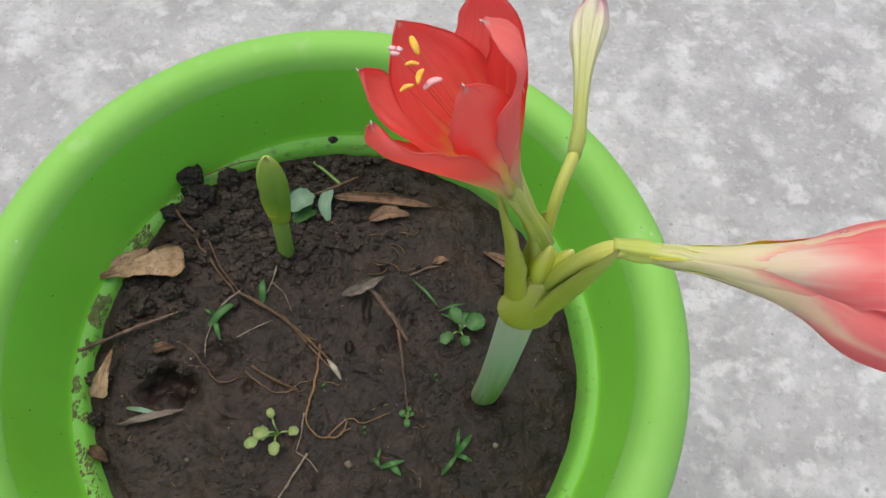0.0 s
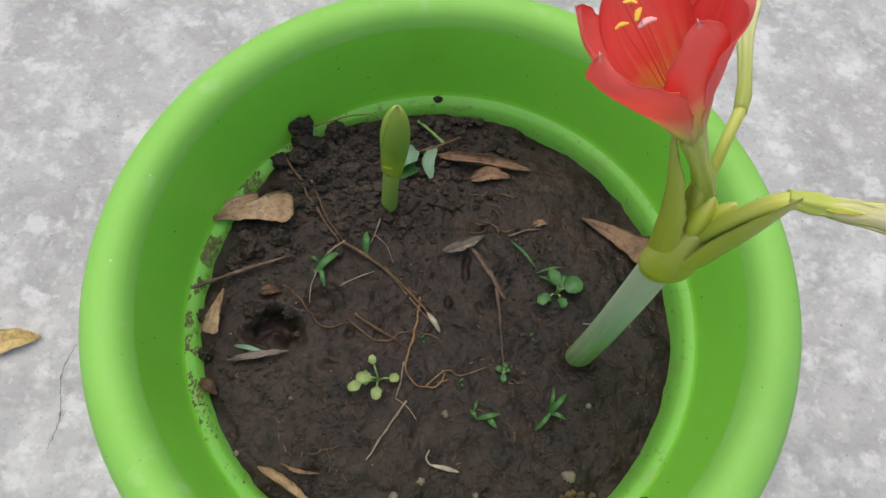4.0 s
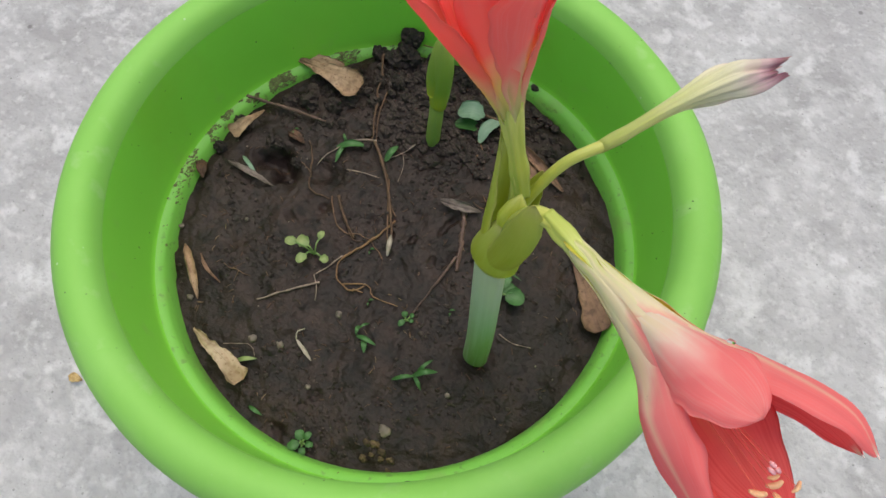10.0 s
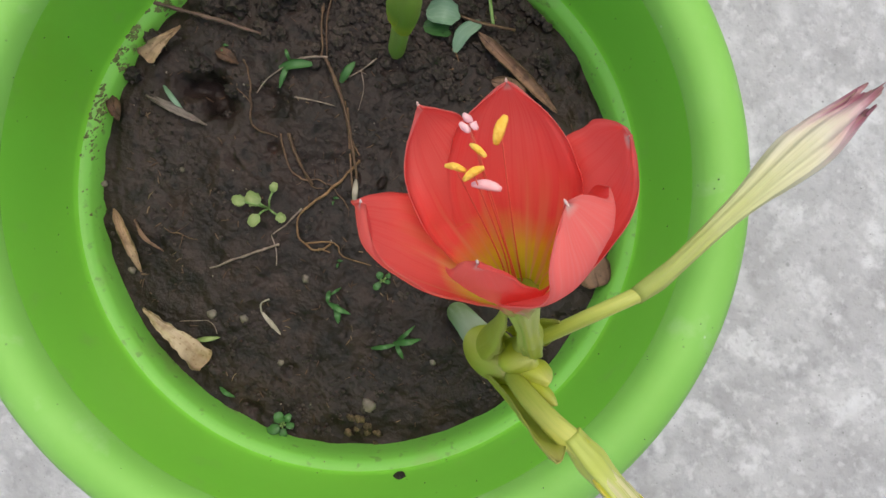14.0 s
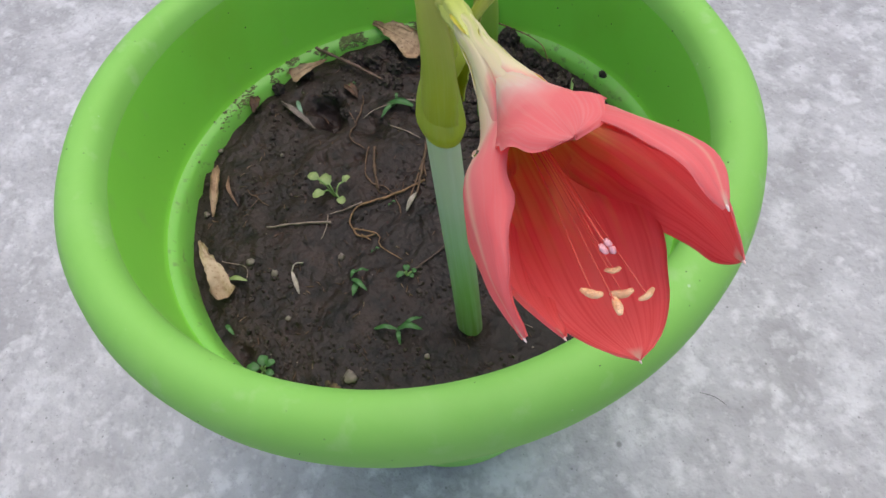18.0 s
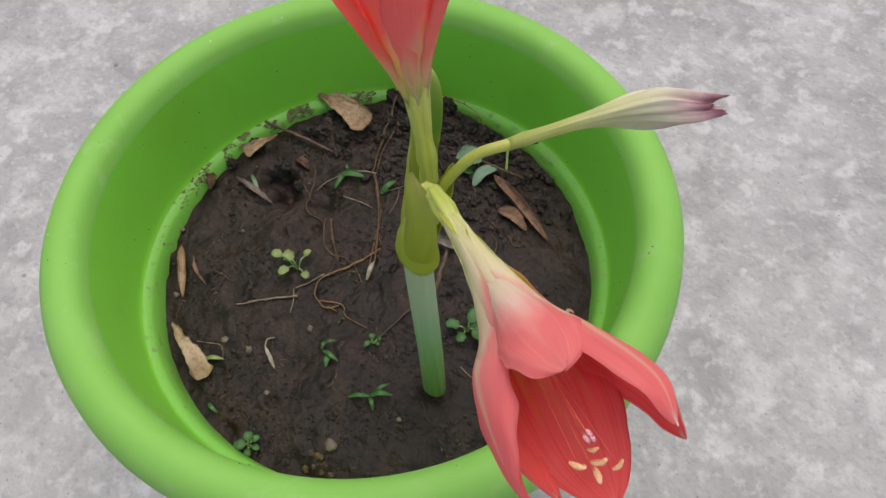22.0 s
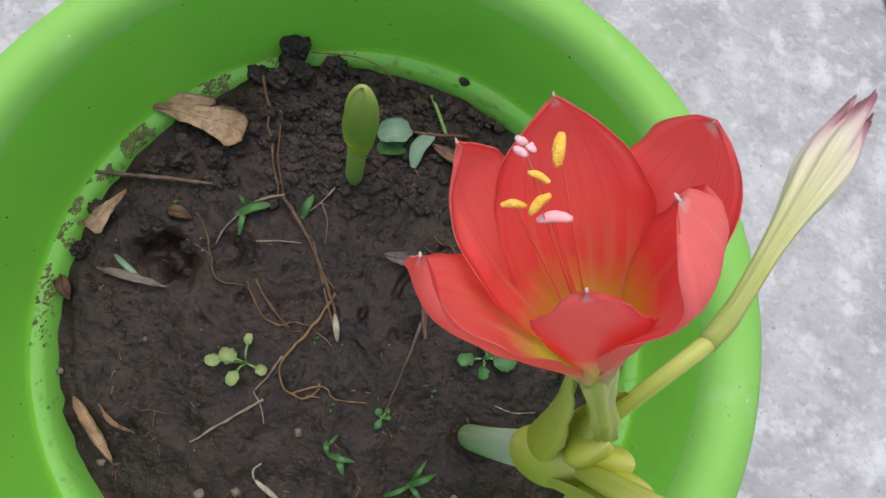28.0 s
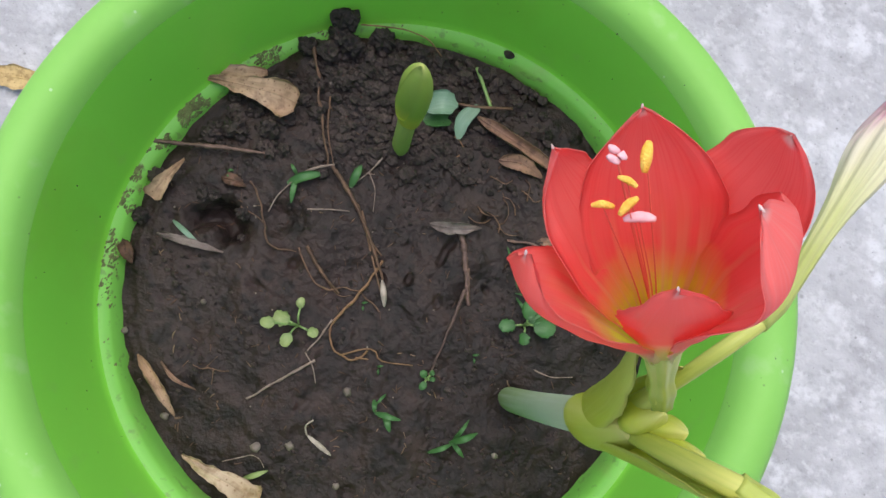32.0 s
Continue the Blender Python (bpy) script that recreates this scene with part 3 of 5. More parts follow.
# ---- ground: one concrete sheet, finely worked near the pot ----
def soil_height(x, y):
    """The soil in the pot: fuller towards one side, lumpy, with a hollow and a crumbled heap."""
    z = 0.2705 - 0.055 * min(x, 0.0) - 0.01 * max(x, 0) + 0.015 * max(y, 0)
    p = Vector((x, y, 0))
    z += 0.0032 * noise.noise(p * 24) + 0.0014 * noise.noise(p * 55 + Vector((3, 1, 0))) + 0.0007 * noise.noise(p * 130 + Vector((0, 7, 2)))
    z += 0.0004 * noise.noise(p * 300)
    z -= 0.0060 * max(0.0, noise.noise(p * 95 + Vector((4, 4, 1))) - 0.36) * (1 + 1.2 * noise.noise(p * 17 + Vector((2, 0, 6))))
    z += 0.0016 * max(0.0, noise.noise(p * 75 + Vector((5, 2, 8)))) * (1 + noise.noise(p * 20)) - 0.0022 * max(0.0, noise.noise(p * 62 + Vector((1, 9, 4))) - 0.25)
    hx, hy = x + 0.1075 + 0.010 * noise.noise(p * 60), y + 0.0155 + 0.008 * noise.noise(p * 60 + Vector((0, 0, 5)))
    hollow = math.exp(-((hx / 0.0140) ** 2 + (hy / 0.0080) ** 2) ** 1.25)
    z -= hollow * (0.017 + 0.006 * noise.noise(p * 150))
    z += 0.003 * math.exp(-(((x + 0.112) / 0.016) ** 2 + ((y - 0.002) / 0.006) ** 2))
    z -= 0.006 * math.exp(-(((x + 0.078) / 0.012) ** 2 + ((y - 0.006) / 0.009) ** 2))
    z += 0.008 * math.exp(-(((x + 0.098) / 0.035) ** 2 + ((y - 0.105) / 0.03) ** 2))
    z -= 0.004 * math.exp(-(((x - 0.094) ** 2 + (y + 0.0173) ** 2) / 0.013**2))
    z -= 0.003 * math.exp(-(((x + 0.036) ** 2 + (y - 0.072) ** 2) / 0.010**2))
    return z


def on_soil(x, y, up=0.0):
    return Vector((x, y, soil_height(x, y) + up))


def make_ground():
    inner = np.arange(-0.95, 0.9501, 0.0125)
    far = np.array([1.1, 1.4, 2, 3.5, 7, 15, 40])
    axis = np.r_[-far[::-1], inner, far]
    n = len(axis)
    verts, faces = [], []
    for y in axis:
        for x in axis:
            p = Vector((x, y, 0))
            near = 1.0 if max(abs(x), abs(y)) < 0.96 else 0.0
            z = near * (0.0022 * noise.noise(p * 7) + 0.0012 * noise.noise(p * 21) + 0.0007 * noise.noise(p * 55)) - 0.002
            if (x * x + y * y) ** 0.5 < 0.16:
                z = min(z, -0.001)
            verts.append((x, y, min(z, 0.0012)))
    for j in range(n - 1):
        for i in range(n - 1):
            faces.append((j * n + i, j * n + i + 1, (j + 1) * n + i + 1, (j + 1) * n + i))
    me = bpy.data.meshes.new("ground")
    me.from_pydata(verts, [], faces)
    me.polygons.foreach_set("use_smooth", [True] * len(faces))
    me.materials.append(CONCRETE)
    return tagged(new("ground", me), "rough grey concrete yard with pale worn patches", "ground", kind="structure")


ground = make_ground()


# a dark strip laid on the concrete; its colour stands for the groove's shade
def crack(points, wide, seed):
    def w(s):
        return wide * (0.35 + 0.9 * abs(noise.noise(Vector((s * 14, seed, 0))))) * min(1, 6 * s + 0.1, 6 * (1 - s) + 0.1)
    pts = spline([(x, y, 0.0016) for x, y in points], 70)
    rnd = random.Random(seed)
    shake = 0.0026 * min(1.0, math.dist(points[0], points[-1]) / 0.4)
    pts = [(p[0] + rnd.uniform(-1, 1) * shake, p[1] + rnd.uniform(-1, 1) * shake, p[2]) for p in pts]
    part("crack", sheet(pts, w, (0, 0, 1), bend=1.0, steps=140, across=3, thick=0.0008), [CRACK, CRACK], ground, "dark crack in the concrete")


crack([(0.19, 0.86), (0.225, 0.76), (0.247, 0.714), (0.279, 0.688), (0.300, 0.626), (0.325, 0.611), (0.36, 0.612), (0.42, 0.606), (0.52, 0.63), (0.66, 0.62)], 0.0016, 3)
crack([(-0.37, 0.02), (-0.376, -0.012), (-0.367, -0.055), (-0.372, -0.085)], 0.0006, 5)
crack([(0.150, 0.178), (0.160, 0.186), (0.172, 0.190)], 0.0005, 8)

# ---- the pot ----
pot = thing("flower_pot", "large lime-green plastic flower pot with a thick rolled rim, on concrete", "flower pot")
pot.location, pot.rotation_euler = (0.0042, -0.0043, 0.0), (-0.0192, -0.0123, 0.0)
part("body", lathe(rounded([(0.0, 0.003), (0.096, 0.003), (0.140, 0.215), (0.1605, 0.262), (0.1680, 0.286), (0.1725, 0.312), (0.175, 0.3205)], 0.006)), PLASTIC, pot)
rim_line = [(0.175, 0.3205), (0.186, 0.3210), (0.1935, 0.3275), (0.1979, 0.339), (0.1990, 0.351), (0.1970, 0.3610), (0.1915, 0.3685), (0.184, 0.3715), (0.1768, 0.3700), (0.1718, 0.3650), (0.1695, 0.3570)]
part("rim", lathe(rim_line), RIM, pot, "scuffed rolled rim with sky sheen painted into its colour")
wall_line = [(0.1695, 0.3570), (0.1685, 0.345), (0.1673, 0.325), (0.1657, 0.305), (0.1645, 0.2945), (0.1640, 0.2910), (0.1632, 0.2892)]
part("inner_wall", lathe(wall_line), PLASTIC, pot)
part("inner_ledge", lathe([(0.1632, 0.2892), (0.1614, 0.2883), (0.1588, 0.2868), (0.1573, 0.2848), (0.1553, 0.2770), (0.1540, 0.268), (0.150, 0.24), (0.100, 0.03), (0.0, 0.025)]), LEDGE, pot, "pale green ledge smeared with mud")


# ---- the soil ----
def make_soil():
    rings, seg = 105, 330
    verts, faces = [(0, 0, soil_height(0, 0))], []
    for i in range(1, rings + 1):
        r = 0.1600 * i / rings
        for k in range(seg):
            a = 2 * math.pi * k / seg
            x, y = r * math.cos(a), r * math.sin(a)
            edge = max(0.0, (r - 0.142) / 0.018)
            z = soil_height(x, y) + edge * 0.004 * noise.noise(Vector((x * 60, y * 60, 4))) - 0.002 * edge
            verts.append((x, y, z))
    for k in range(seg):
        faces.append((0, 1 + k, 1 + (k + 1) % seg))
    for i in range(rings - 1):
        for k in range(seg):
            a, b = 1 + i * seg, 1 + (i + 1) * seg
            faces.append((a + k, b + k, b + (k + 1) % seg, a + (k + 1) % seg))
    me = bpy.data.meshes.new("soil")
    me.from_pydata(verts, [], faces)
    me.polygons.foreach_set("use_smooth", [True] * len(faces))
    me.materials.append(SOIL)
    return tagged(new("soil", me), "dark damp garden soil filling the green pot", "soil", kind="stuff")


soil = make_soil()


# ---- the amaryllis ----
plant = thing("amaryllis", "flowering amaryllis with two red blooms, rooted in dark soil", "flowering plant", at=(0.094, -0.0173, 0.262))
plant.rotation_euler = (-0.0095, 0.0175, 0.0)
LEAN = Matrix.Translation((0.094, -0.0173, 0.262)) @ plant.rotation_euler.to_matrix().to_4x4() @ Matrix.Translation((-0.094, 0.0173, -0.262))
SCAPE_TOP = np.array((0.0905, -0.0178, 0.452))
part("scape", tube([(0.094, -0.0173, 0.255), (0.0943, -0.0176, 0.32), (0.0925, -0.018, 0.39), SCAPE_TOP, (0.0920, -0.0172, 0.459)], lambda s: 0.0090 - 0.0009 * s if s < 0.94 else 0.0090 - 0.06 * (s - 0.92), sides=24, steps=40, flat=0.80, up=(0, 1, 0)), STEM, plant, "thick pale grey-green flower stalk")


def taper(w0, w1, peak=0.5, tip=0.6):
    def w(s):
        k = w0 + (w1 - w0) * math.sin(min(1, s / peak) * math.pi / 2)
        return k * max(0.0, 1 - max(0.0, (s - peak) / (1 - peak)) ** 2) ** tip + 0.0003
    return w


def bract(points, w0, w1, peak, r0, r1, label, facing):
    part("bract", sheet(points, taper(w0, w1, peak, 0.8), facing, bend=lambda s: r0 + (r1 - r0) * s, steps=30, across=15, thick=0.0008, ruffle=0.0007, seed=len(plant.children)), [BRACT, BRACT], plant, label)


part("spathe", tube([(0.0922, -0.0182, 0.4420), (0.0924, -0.0184, 0.450), (0.0934, -0.0182, 0.463), (0.0952, -0.0170, 0.482)], lambda s: 0.0122 * min(1, 0.70 + 1.7 * s) ** 0.7 * (1 - 0.60 * s ** 1.7), sides=26, steps=26, flat=0.80, up=(0, 1, 0), ridges=2, ridge=0.04), BRACT, plant, "glossy olive-green sheath round the stalk top")
bract([(0.0845, -0.0185, 0.447), (0.0822, -0.0160, 0.464), (0.0790, -0.0095, 0.490), (0.0752, -0.0035, 0.507), (0.0714, 0.0009, 0.5227)], 0.0135, 0.0110, 0.22, 0.0105, 0.006, "upright green sheathing bract", (0.8, 0.25, 0.25))
bract([(0.0955, -0.0250, 0.446), (0.1005, -0.0252, 0.464), (0.1048, -0.0256, 0.489), (0.1070, -0.0262, 0.513), (0.1074, -0.0266, 0.5340)], 0.0112, 0.0092, 0.35, 0.0098, 0.0056, "broad green boat-shaped bract folded round the buds", (-0.35, 0.8, 0.1))
bract([(0.0915, -0.0085, 0.458), (0.0925, -0.0055, 0.472), (0.0930, -0.0010, 0.486), (0.0924, 0.0028, 0.4990)], 0.0060, 0.0058, 0.35, 0.009, 0.008, "small green bract", (0.0, -0.9, 0.3))


def budlet(base, tip, r):
    part("flower_bud", tube([base, (np.array(base) * 0.5 + np.array(tip) * 0.5), tip], lambda s: r * (0.62 + 0.42 * math.sin(min(1, s * 1.9) * math.pi / 2)) * (1 - max(0, (s - 0.45) / 0.55) ** 1.7) ** 0.9 + 0.00015, sides=18, steps=20, ridges=3, ridge=0.13), BUDLET, plant, "small unopened green bud")


budlet((0.0935, -0.0155, 0.472), (0.0935, -0.0112, 0.5000), 0.0056)
budlet((0.0965, -0.0160, 0.474), (0.1018, -0.0128, 0.5000), 0.0052)
budlet((0.0985, -0.0180, 0.480), (0.1062, -0.0165, 0.5060), 0.0032)
budlet((0.0995, -0.0200, 0.482), (0.1090, -0.0205, 0.5085), 0.0022)


def bloom(label, base, tube_line, tube_radius, petals, mats, anthers, stigma, tube_mat, snug):
    """A trumpet: a tube along its line, and petals, each (line, half width, taper, bend at the tip, ruffle, twist), open towards the trumpet's axis; snug: the radius to which they curl at the base, and how it opens."""
    base = np.array(base)
    tube_line = [np.array(p) for p in tube_line]
    axis = unit(tube_line[-1] - tube_line[0])
    fl = tagged(part("flower", tube(tube_line, tube_radius, sides=30, steps=34, ridges=6, ridge=0.11), tube_mat, plant, label))
    for n, (line, width, point, bend1, ruffle, twist, *own) in enumerate(petals):
        line = [np.array(p) for p in line]

        def up(s, p, twist=twist, last=line[-1]):
            back = p - base
            off = back - (back @ axis) * axis
            face = -unit(off) if np.linalg.norm(off) > 1e-4 else -unit(last - base)
            return face * math.cos(twist * s) + np.cross(axis, face) * math.sin(twist * s)

        def w(s, width=width, point=point):
            k = 0.15 + 0.85 * math.sin(min(1.0, s / 0.66) * math.pi / 2) ** 1.5
            return width * k * max(0.0, 1 - max(0.0, (s - 0.56) / 0.44) ** (1.6 + point[0])) ** (0.55 + point[1]) + 0.00035

        part("petal", sheet(line, w, up, bend=lambda s, b=bend1: snug[0] + b * s ** snug[1], steps=48, across=19, thick=0.0007, ruffle=ruffle, ripple=5.0, seed=n + 1 + len(petals) + int(1000 * width)), own[0] if own else mats, fl)
        if point[1] > 0.15:
            end, before = Vector(line[-1]), Vector(line[-2])
            bm = lump((0, 0, 0), (0.00030, 0.00026, 0.0010), n, 0.25, 2)
            bmesh.ops.transform(bm, verts=bm.verts, matrix=Matrix.Translation(end) @ (end - before).to_track_quat("Z", "Y").to_matrix().to_4x4())
            part("petal_tip", bm, TIP, fl, "pale pointed tip of a petal")
    root = tube_line[-1] * 0.75 + tube_line[-2] * 0.25
    for n, (a, size, spin, mat) in enumerate(anthers):
        a = np.array(a)
        d = a - root
        sag = np.cross(axis, unit(np.cross(d, axis) + 1e-6))
        start = root - axis * 0.004 + unit(d - (d @ axis) * axis) * 0.0034
        part("stamen", tube([start, start + (a - start) * 0.45 - sag * 0.002, a], lambda s: 0.00021 - 0.00006 * s, sides=6, steps=14), FILAMENT, fl)
        ax = np.array((math.cos(spin), math.sin(spin), 0.25))
        q = [a - ax * size * 0.5 + axis * size * 0.06, a + axis * size * 0.14, a + ax * size * 0.5 - axis * size * 0.08]
        part("anther", tube(q, lambda s: size * 0.19 * math.sin(math.pi * (0.10 + 0.78 * s)) ** 0.7, sides=9, steps=12, rough=0.07, seed=n, flat=0.75), mat, fl)
    s = np.array(stigma)
    part("style", tube([root, root * 0.5 + s * 0.5 - axis * 0.002, s], lambda k: 0.00028, sides=6, steps=16), FILAMENT, fl)
    bm = bmesh.new()
    for k in range(3):
        a = 2.1 * k + 0.4
        off = Vector((math.cos(a), math.sin(a), 0.25)) * 0.0011
        b2 = lump(Vector(tuple(s)) + off, (0.0010 + 0.0002 * k, 0.0008, 0.0007), k + 2, 0.4, 2)
        me = bpy.data.meshes.new("lobe")
        b2.to_mesh(me)
        b2.free()
        bm.from_mesh(me)
        bpy.data.meshes.remove(me)
    part("stigma", bm, PISTIL, fl, "pale pink three-lobed stigma")
    return fl


# the upright bloom
base1, axis1 = np.array((0.0882, -0.0070, 0.5045)), unit((-0.0425, 0.0185, 0.0765))


def petal_line1(tip, bulge, curl=0.0, start=0.023, belly=0.0):
    rel = np.array(tip) - base1
    along = rel @ axis1
    out = rel - along * axis1
    r, rad = np.linalg.norm(out), unit(out)
    line = [base1 + axis1 * start + rad * 0.0030]
    for f, k in ((0.22, 0.17), (0.45, 0.42), (0.68, 0.72), (0.86, 0.93)):
        k += belly * math.sin(math.pi * f)
        line.append(base1 + axis1 * (start + (along - start) * f) + rad * (0.0030 * (1 - k) + (r + bulge) * k))
    return line + [np.array(tip) + rad * curl]


first = bloom("open scarlet trumpet bloom with pale petal tips", base1, [base1 - axis1 * 0.010, base1, base1 + axis1 * 0.016, base1 + axis1 * 0.031],
      lambda s: 0.0036 * (0.85 + 0.22 * math.exp(-((s - 0.28) / 0.13) ** 2) + 1.05 * max(0, s - 0.45)), [
    (petal_line1((0.0323, -0.0104, 0.5758), 0.0035, belly=0.08), 0.0155, (0.2, 0.46), 0.020, 0.0016, 0.0, [RED_IN, RED_FRONT]),
    (petal_line1((0.0274, 0.0120, 0.5678), 0.001), 0.0135, (0.4, 0.36), 0.030, 0.0024, 0.0),
    (petal_line1((0.0379, 0.0261, 0.5725), 0.001), 0.0165, (0.3, 0.36), 0.034, 0.0016, 0.0),
    (petal_line1((0.0622, 0.0312, 0.5815), 0.000), 0.0148, (1.3, 0.08), 0.034, 0.0022, 0.0),
    (petal_line1((0.0613, 0.0123, 0.5905), 0.0075, -0.0012), 0.0172, (0.9, 0.16), 0.021, 0.0020, 0.22),
    (petal_line1((0.0560, -0.0060, 0.5865), -0.0005, -0.0010, belly=0.12), 0.0112, (0.9, 0.20), 0.016, 0.0018, -0.10, [RED_IN, RED_FRONT]),
], [RED_IN, RED_OUT], [
    ((0.0433, 0.0183, 0.5717), 0.0062, 2.0, POLLEN), ((0.0425, 0.0125, 0.5708), 0.0038, 0.05, POLLEN), ((0.0413, 0.0075, 0.5665), 0.0042, 0.5, POLLEN),
    ((0.0449, 0.0084, 0.5708), 0.0048, 1.35, POLLEN), ((0.0485, 0.0087, 0.5672), 0.0058, 0.6, PISTIL),
], (0.0379, 0.0147, 0.5736), PEDICEL_GREEN, (0.0058, 1.3))

# the nodding bloom: lines along its axis, sideways and up
base2 = np.array((0.1158, -0.0210, 0.5205))
AXIS2, SIDE2 = unit((0.1130, -0.0192, 0.0070)), unit((0.0192, 0.1130, 0.0))
TALL2 = np.cross(AXIS2, SIDE2)


def in_bloom(*rows):
    return [base2 + AXIS2 * a + SIDE2 * b + TALL2 * c for a, b, c in rows]


second = bloom("nodding coral-red bloom with cream-streaked tube", base2, in_bloom((-0.006, 0, 0), (0.006, 0, 0), (0.020, 0, 0), (0.040, 0, 0.0002)),
      lambda s: 0.0031 + 0.0008 * math.exp(-((s - 0.19) / 0.09) ** 2) + 0.0014 * s ** 1.5, [
    (in_bloom((0.006, -0.0025, 0.0004), (0.015, -0.0035, 0.0006), (0.024, -0.0039, 0.0007), (0.052, -0.0115, 0.003), (0.066, -0.0210, 0.005), (0.079, -0.0250, 0.004), (0.094, -0.0266, 0.001), (0.1073, -0.0259, -0.0016)), 0.0122, (0.3, 0.42), 0.022, 0.0022, -0.30),
    (in_bloom((0.006, -0.0023, -0.0010), (0.015, -0.0033, -0.0015), (0.024, -0.0036, -0.0017), (0.054, -0.0095, -0.0045), (0.072, -0.0165, -0.0095), (0.090, -0.0195, -0.0125), (0.1067, -0.0163, -0.0097)), 0.0175, (0.5, 0.32), 0.044, 0.0014, 0.0),
    (in_bloom((0.006, 0.0000, -0.0025), (0.015, 0.0000, -0.0036), (0.024, 0.0000, -0.0040), (0.054, 0.001, -0.0105), (0.073, 0.003, -0.0180), (0.096, 0.001, -0.0225), (0.1150, -0.0015, -0.0175)), 0.0200, (0.9, 0.18), 0.060, 0.0018, 0.0),
    (in_bloom((0.006, 0.0025, 0.0000), (0.015, 0.0036, 0.0000), (0.024, 0.0040, 0.0000), (0.054, 0.0105, 0.001), (0.072, 0.0185, 0.001), (0.096, 0.0250, -0.0005), (0.1108, 0.0226, 0.0015)), 0.0180, (0.7, 0.20), 0.044, 0.0018, 0.0),
    (in_bloom((0.006, 0.0015, 0.0020), (0.015, 0.0021, 0.0029), (0.024, 0.0023, 0.0033), (0.054, 0.0065, 0.0092), (0.073, 0.0125, 0.0165), (0.096, 0.0165, 0.0245), (0.1095, 0.0146, 0.0224)), 0.0140, (0.4, 0.32), 0.032, 0.0018, 0.0),
    (in_bloom((0.028, -0.0007, 0.0030), (0.040, -0.0016, 0.0068), (0.050, -0.0022, 0.0124), (0.062, -0.0030, 0.0188), (0.074, -0.0038, 0.0240), (0.0845, -0.0040, 0.0262)), 0.0142, (1.2, 0.10), 0.026, 0.0026, 0.0, [PINK_IN, CREAM_OUT]),
], [PINK_IN, PINK_OUT], [
    ((0.2140, -0.0394, 0.5257), 0.0036, 0.9, POLLEN_PALE), ((0.2144, -0.0448, 0.5215), 0.0056, 0.5, POLLEN_PALE), ((0.2171, -0.0385, 0.5194), 0.0054, 0.9, POLLEN_PALE),
    ((0.2202, -0.0425, 0.5217), 0.0056, -0.4, POLLEN_PALE), ((0.2215, -0.0358, 0.5224), 0.0040, 1.5, POLLEN_PALE),
], (0.2115, -0.0395, 0.5310), PEDICEL, (0.0034, 2.0))


def water_drop(flower, number, outside, s, v, size):
    """A bead of rain on a petal, s along it and v across it."""
    petal = [c for c in flower.children if c.name.startswith("petal")][number]
    vs = petal.data.vertices
    k = vs[(48 * 19 if outside else 0) + round(s * 47) * 19 + round(v * 18)]
    other = vs[(0 if outside else 48 * 19) + round(s * 47) * 19 + round(v * 18)]
    away = (k.co - other.co).normalized()
    bm = lump((0, 0, 0), (1, 1, 0.62), number + 3, 0.12, 3)
    bmesh.ops.transform(bm, verts=bm.verts, matrix=Matrix.Translation(k.co + away * size * 0.25) @ away.to_track_quat("Z", "Y").to_matrix().to_4x4() @ Matrix.Scale(size, 4))
    bmesh.ops.transform(bm, verts=bm.verts, matrix=LEAN)
    solo("water_drop", "clear round drop of rain on a red petal", "water drop", bm, WATER, "rain drops on the petals")


for drop in ((second, 1, False, 0.52, 0.40, 0.0013), (second, 1, False, 0.62, 0.62, 0.0015), (second, 1, False, 0.57, 0.28, 0.0010), (second, 4, True, 0.55, 0.62, 0.0014), (second, 0, True, 0.55, 0.55, 0.0011),
             (first, 4, True, 0.50, 0.40, 0.0011), (first, 4, True, 0.62, 0.58, 0.0009), (first, 1, False, 0.60, 0.70, 0.0009)):
    water_drop(*drop)
part("pedicel", tube([(0.0920, -0.0125, 0.470), (0.0905, -0.0095, 0.490), (0.0885, -0.0075, 0.5025), (0.0868, -0.0062, 0.507)], lambda s: 0.0029 + 0.0004 * s, sides=18, steps=14, ridges=3, ridge=0.08), PEDICEL_GREEN, plant)
part("pedicel", tube([(0.0945, -0.0180, 0.470), (0.0990, -0.0200, 0.498), (0.1065, -0.0208, 0.5165), (0.1150, -0.0206, 0.5205)], lambda s: 0.0027 + 0.0006 * s, sides=18, steps=20, ridges=3, ridge=0.07), PEDICEL_GREEN, plant)

# the withered bloom: a bent pedicel and a collapsed, finely pleated funnel
part("pedicel", tube([(0.0925, -0.0120, 0.470), (0.0935, -0.0050, 0.488), (0.0970, 0.0085, 0.5030), (0.1030, 0.0225, 0.5065), (0.1045, 0.0270, 0.5064)], lambda s: 0.0021 + 0.0003 * s, sides=16, steps=24), PEDICEL_GREEN, plant)


